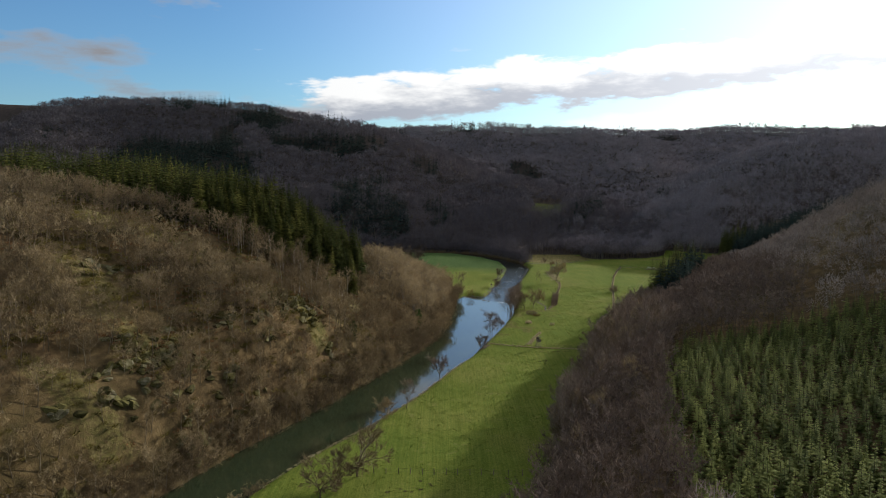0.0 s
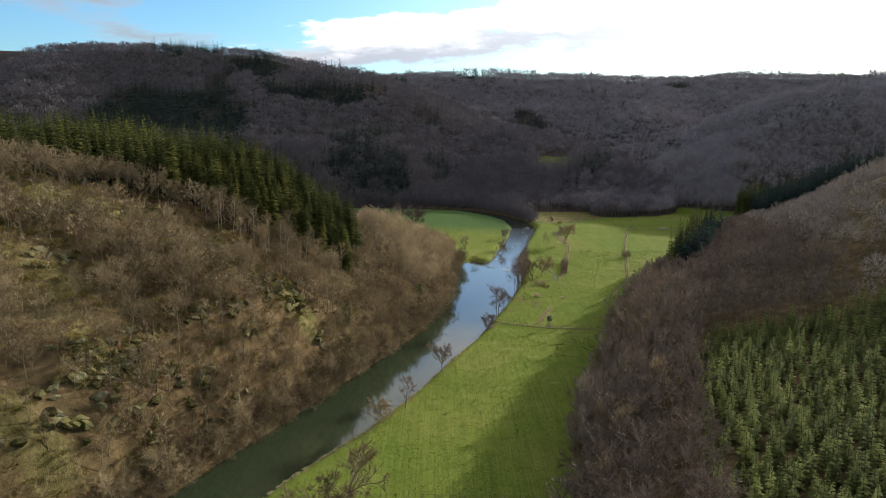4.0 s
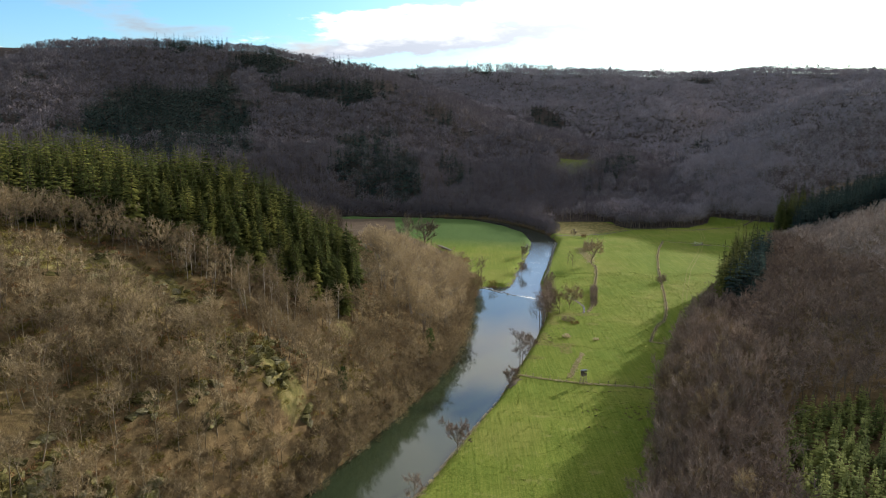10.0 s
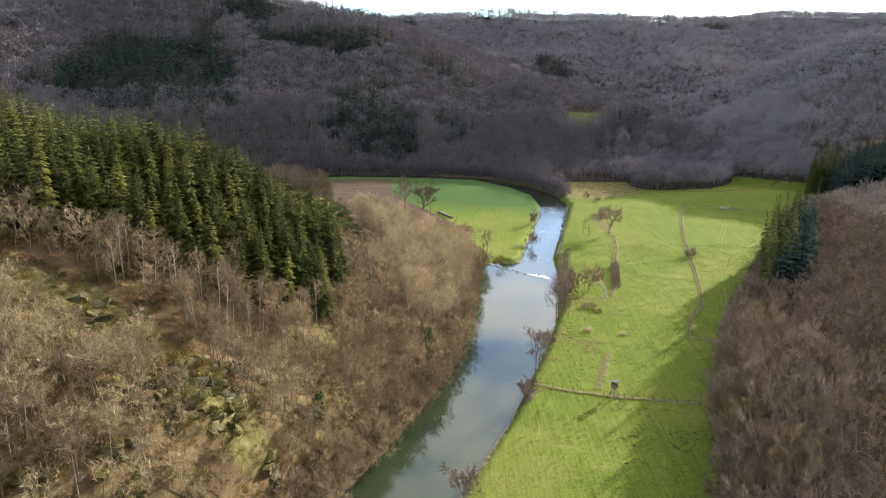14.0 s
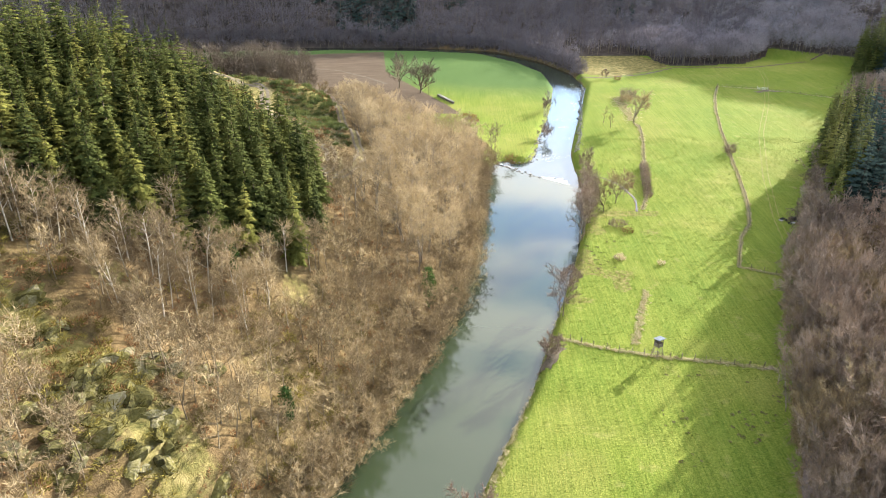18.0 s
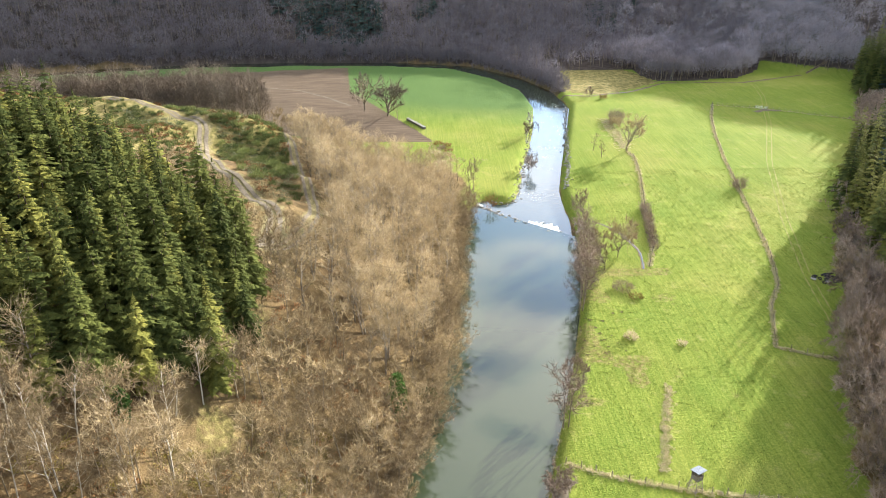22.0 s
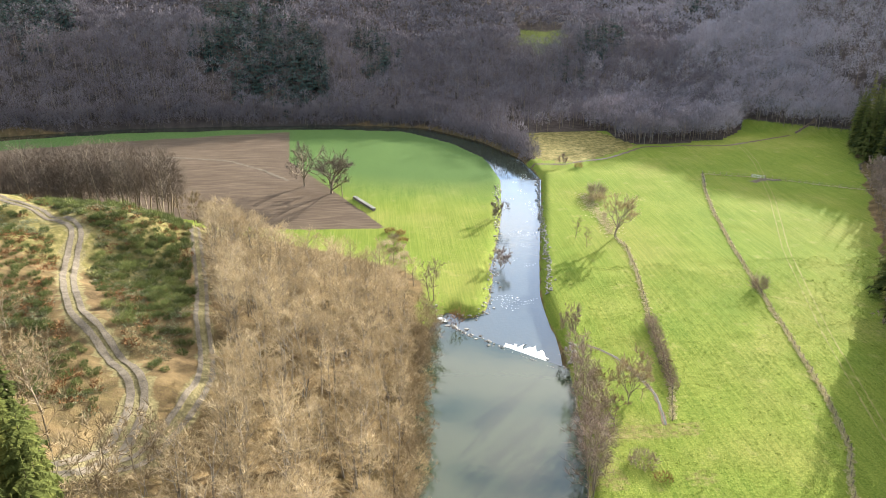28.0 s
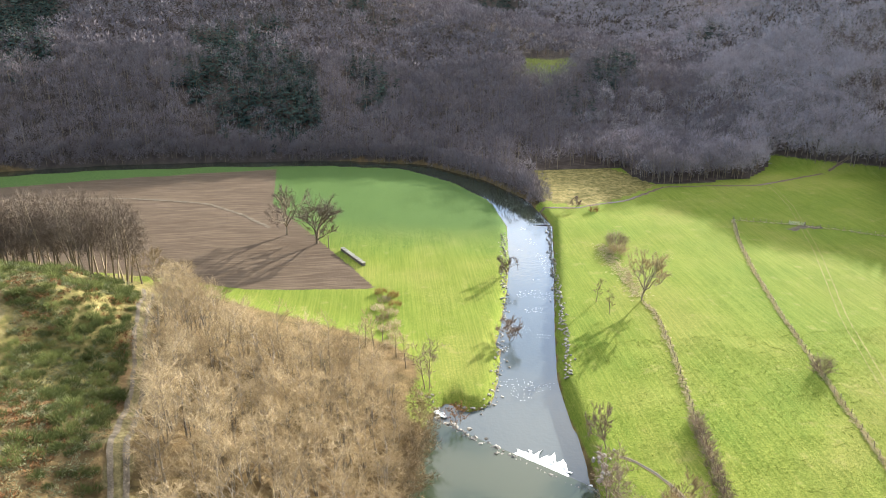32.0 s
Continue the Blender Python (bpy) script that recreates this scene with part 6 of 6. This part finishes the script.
# ---- ribbons: wheel ruts, muddy track, brook ----
def ribbon(name, pts, half, mat, lift, parent=None, shift=0.0, step=1.2, wob=0.1, z=None):
    """A strip laid over the ground along a line."""
    line = []
    for a, b in zip(pts, pts[1:]):
        n = max(1, int(math.hypot(b[0] - a[0], b[1] - a[1]) / step))
        line += [(a[0] + (b[0] - a[0]) * i / n, a[1] + (b[1] - a[1]) * i / n) for i in range(n)]
    line.append(pts[-1][:2])
    P = np.array(line)
    for _ in range(6):
        P[1:-1] = 0.25 * P[:-2] + 0.5 * P[1:-1] + 0.25 * P[2:]
    T_ = np.gradient(P, axis=0)
    T_ /= np.linalg.norm(T_, axis=1)[:, None] + 1e-9
    N = np.stack([-T_[:, 1], T_[:, 0]], -1)
    V, F = [], []
    cols = []
    for k in (-1, 0, 1):
        w = half * k * (1 + wob * rng.normal(size=len(P)))
        Q = P + N * (shift + w)[:, None]
        zz = terrain(Q[:, 0], Q[:, 1]) + lift * (1.0 if k == 0 else 0.8) if z is None else np.full(len(Q), z)
        cols.append(np.column_stack([Q, zz]))
    V = np.stack(cols, 1).reshape(-1, 3)
    for i in range(len(P) - 1):
        for k in range(2):
            F.append((i * 3 + k + 1, i * 3 + k, i * 3 + k + 3, i * 3 + k + 4))
    ob = new(name, mesh_np(name, V, F, mat, smooth=True))
    if parent:
        ob.parent = parent
    return ob


for line, w, lab in ((TRACK, 0.5, "twin-rutted gravel farm track with a grassy crown"), (LOWTRACK, 0.35, "narrow dirt track under the beeches")):
    tr = tagged(new("farm_track"), lab, "track", kind="structure")
    for s in (-0.85, 0.85):
        ribbon("rut", line, w, M_RUT, 0.12, tr, s)
mud = tagged(new("mud_track"), "churned muddy vehicle track along the wood's foot", "track", kind="structure")
for s in (-1.5, -0.4, 0.8, 1.9):
    ribbon("rut", [(40, 196), (48, 220), (56.6, 240), (60.2, 249), (66.2, 263), (74.5, 281), (84, 298), (94, 316)], 0.5, M_MUD, 0.12, mud, s, wob=0.35)
wheel = tagged(new("wheel_tracks"), "faint wheel tracks pressed into the meadow", "track", kind="structure")
M_PRESSED = shade_mat("pressed_grass", (0.13, 0.14, 0.035), (0.23, 0.215, 0.08), 0.5, random_mix=0.0)
for s in (-0.8, 0.8):
    ribbon("rut", [(153.8, 526.8), (146.4, 497.2), (137.2, 473), (130, 453), (109.7, 406), (92.9, 357.6), (83.1, 324.5), (78, 300)], 0.13, M_PRESSED, 0.06, wheel, s, wob=0.5)
LANE = [(-120, 541), (-98, 539), (-81, 533.6), (-64.2, 527), (-51.3, 514.5), (-37, 494.7)]
lane = tagged(ribbon("field_lane", LANE, 0.7, M_RUT, 0.10, wob=0.3), "grassy lane between two ploughed strips", "lane", kind="structure")
brook_line = [(56.5, 506.5), (70.7, 503.9), (79.2, 508.1), (91.3, 511.1), (102.8, 521.0), (111.1, 528.0), (129.1, 527.7), (148.0, 525.3), (200, 548)]
tagged(ribbon("brook_bank", brook_line, 0.75, M_EARTH, 0.07, wob=0.3), "dark earthen edge of the little brook", "bank", kind="structure")
tagged(ribbon("brook", brook_line, 0.12, M_BEND, 0.10, wob=0.4), "little brook winding to the river", "brook", kind="structure")
ditch_line = [(40.5, 358.5), (43.1, 356.9), (46.4, 351.0), (47.7, 344.0), (48.4, 338.5), (46.6, 329.4)]
tagged(ribbon("ditch_bank", ditch_line, 0.45, M_EARTH, 0.06, wob=0.3), "dark wet edge of the meadow ditch", "bank", kind="structure")
tagged(ribbon("ditch_water", ditch_line, 0.11, M_WATER, 0.10, wob=0.3), "narrow ditch full of water", "ditch", kind="structure")


for k in range(13):
    x, y = 106.5 + 1.7 * k + rng.normal() * 0.8, 344 + 2.3 * k + rng.normal() * 1.2
    dt = tagged(new("dead_spruce"), "bare grey-brown dead spruce stem leaning at the stand's edge", "tree", "dead stems at the stand's edge")
    dt.matrix_basis = pose(x - 3.2, y + 1.2, height(x - 3.2, y + 1.2), 8 + rng.normal() * 5, -6 + rng.normal() * 7, rng.normal() * 40)
    hh = 7 + 8 * rng.random()
    pole_part("trunk", dt, (0, 0, -0.5), (0, 0, hh), 0.08, M_BARK)
    for j in range(7):
        a, zb = rng.random() * 6.283, hh * (0.25 + 0.1 * j)
        pole_part("branch", dt, (0, 0, zb), (math.cos(a) * 0.9, math.sin(a) * 0.9, zb - 0.3), 0.02, M_BARK)
tagged(ribbon("gateway_mud", [(131.5, 470.5), (136.5, 473.8), (143, 471.5)], 1.3, M_RUT, 0.10, wob=0.4), "poached pale mud in the gateway", "ground", kind="structure")


# ---- tussocks, molehills, dead grass along the fences ----
def along(pts, step, spread):
    out = []
    for a, b in zip(pts, pts[1:]):
        n = max(1, int(math.hypot(b[0] - a[0], b[1] - a[1]) / step))
        for i in range(n):
            u = (i + rng.random()) / n
            out.append((a[0] + (b[0] - a[0]) * u + rng.normal() * spread, a[1] + (b[1] - a[1]) * u + rng.normal() * spread))
    return np.array(out)


dead = [(([], []), shrub(500 + k, 0.42, 0.6, 22, 0.10, 0.5)) for k in range(3)]
spots = np.concatenate([along(HEDGELINE, 0.14, 0.36), along(FENCE2, 0.14, 0.24), along([(16.4, 263.8), (25.1, 259.9), (34.3, 257.3), (42.9, 255.6), (55, 252.7)], 0.12, 0.3),
                        along([(118.4, 483.0), (135.7, 475.4), (170, 454.4)], 0.3, 0.3), along([(67.9, 462.6), (67, 452), (67.1, 436.1), (66, 424)], 0.06, 1.5), along([(38.4, 283.5), (34.5, 272), (31.0, 261.5)], 0.12, 0.45)])
forest("dead_grass", dead, spots, [M_BARK, M_REED], rng, (0.5, 1.2), "straw-coloured dead grass along fences and ditches", "grass")
right_bank = [(-66, 84), (-43, 128), (-30.5, 154), (-18.6, 174), (-7.5, 201), (1.5, 224), (9, 246), (16, 270), (23.5, 296), (30.5, 324), (34.5, 347)]
spots = along(right_bank, 0.22, 0.5)
forest("bank_reeds", dead, spots, [M_BARK, M_REED], rng, (0.5, 1.3), "dry reeds and grass fringing the river bank", "grass")
mole = [((rock_v, rock_f), ([], [])) for rock_v, rock_f in [shrub(510, 0.16, 0.42, 30, 0.22, 0.05)]]
spots = np.concatenate([scatter(rng, 30, 56, 226, 252, 1.9, lambda x, y: value_noise(x, y, 5, 61) > 0.1), scatter(rng, -10, 16, 128, 145, 2.4, lambda x, y: value_noise(x, y, 5, 62) > 0.2), scatter(rng, 20, 36, 290, 312, 2.2, lambda x, y: value_noise(x, y, 5, 63) > 0.3)])
forest("molehills", mole, spots, [M_EARTH, M_EARTH], rng, (0.6, 1.4), "dark molehills scattered over the grass", "molehill")
M_TUSSOCK = shade_mat("tussock_grass", (0.045, 0.075, 0.013), (0.27, 0.285, 0.066), 0.12, random_mix=0.5, third=(0.130, 0.160, 0.034), attr="variety", trans=0.3)
tuss = [(([], []), shrub(520 + k, 0.32, 0.45, 9, 0.10, 0.6)) for k in range(4)]


def in_meadow(x, y):
    e_ = edge_dist(x, y)
    bank, side = river_dist(x, y)
    return (e_ < -0.5) & (bank > 1.2) & (side < 0)


spots = scatter(rng, -60, 130, 110, 400, 1.05, lambda x, y: in_meadow(x, y) & (value_noise(x, y, 3, 71) > -0.35))
forest("meadow_tussocks", tuss, spots, [M_BARK, M_TUSSOCK], rng, (0.5, 1.3), "short tufted green pasture grass", "grass")
tagged(ribbon("gravel_bay", [(12.2, 253.5), (14.2, 257.0), (15.8, 260.5)], 1.5, M_RUT, 0.25, wob=0.3), "small pale gravel bay cut into the meadow bank", "bank", kind="structure")

# ---- skyline: monument, tree rows, farm ----
tower = tagged(new("stone_tower"), "small grey tower on the distant plateau", "tower")
tower.location = (232, 1215, height(232, 1215) - 1)
box_part("shaft", tower, (3.5, 3.5, 11), pose(0, 0, 5.5), M_PLASTER, bevel=0.3)
box_part("cap", tower, (2.5, 2.5, 3), pose(0, 0, 12.5), M_PLASTER, bevel=0.8)
sky_trees = [make_tree("skyline_tree", s, M_TWIG_RED, "leafless tree standing against the sky", "tree", "trees along the skyline") for s in [bare_tree(600 + k, 13, 0.42, 9, 4, 6, 0.3, 0.3) for k in range(3)]]
spots = np.concatenate([along([(30, 1252), (150, 1225)], 4.5, 2.5), np.array([(-55, 1280), (-62, 1278), (-85, 1290), (300, 1203), (308, 1200), (340, 1202)]), along([(480, 1202), (700, 1203)], 12, 4)])
plant(sky_trees, spots, rng, size=(0.8, 1.2))
M_WALL = shade_mat("farm_wall", (0.34, 0.32, 0.28), (0.5, 0.48, 0.43), 0.5, random_mix=0.0)
M_SLATE = shade_mat("slate", (0.06, 0.065, 0.075), (0.13, 0.135, 0.15), 0.8, random_mix=0.0, rough=0.6)
for fx, fy, fl in ((640, 1215, 26), (672, 1222, 18)):
    farm = tagged(new("farm_barn"), "long low farm barn with a dark roof on the plateau", "barn", "farm on the plateau")
    farm.matrix_basis = pose(fx, fy, height(fx, fy) - 0.5, 0, 0, 12)
    box_part("wall", farm, (fl, 12, 6), pose(0, 0, 3), M_WALL)
    Vr = [(-fl / 2 - 0.6, -6.8, 5.6), (fl / 2 + 0.6, -6.8, 5.6), (fl / 2 + 0.6, 0, 9.8), (-fl / 2 - 0.6, 0, 9.8), (-fl / 2 - 0.6, 6.8, 5.6), (fl / 2 + 0.6, 6.8, 5.6)]
    part("roof", mesh_np("roof", Vr, [(0, 1, 2, 3), (3, 2, 5, 4)], M_SLATE), farm)
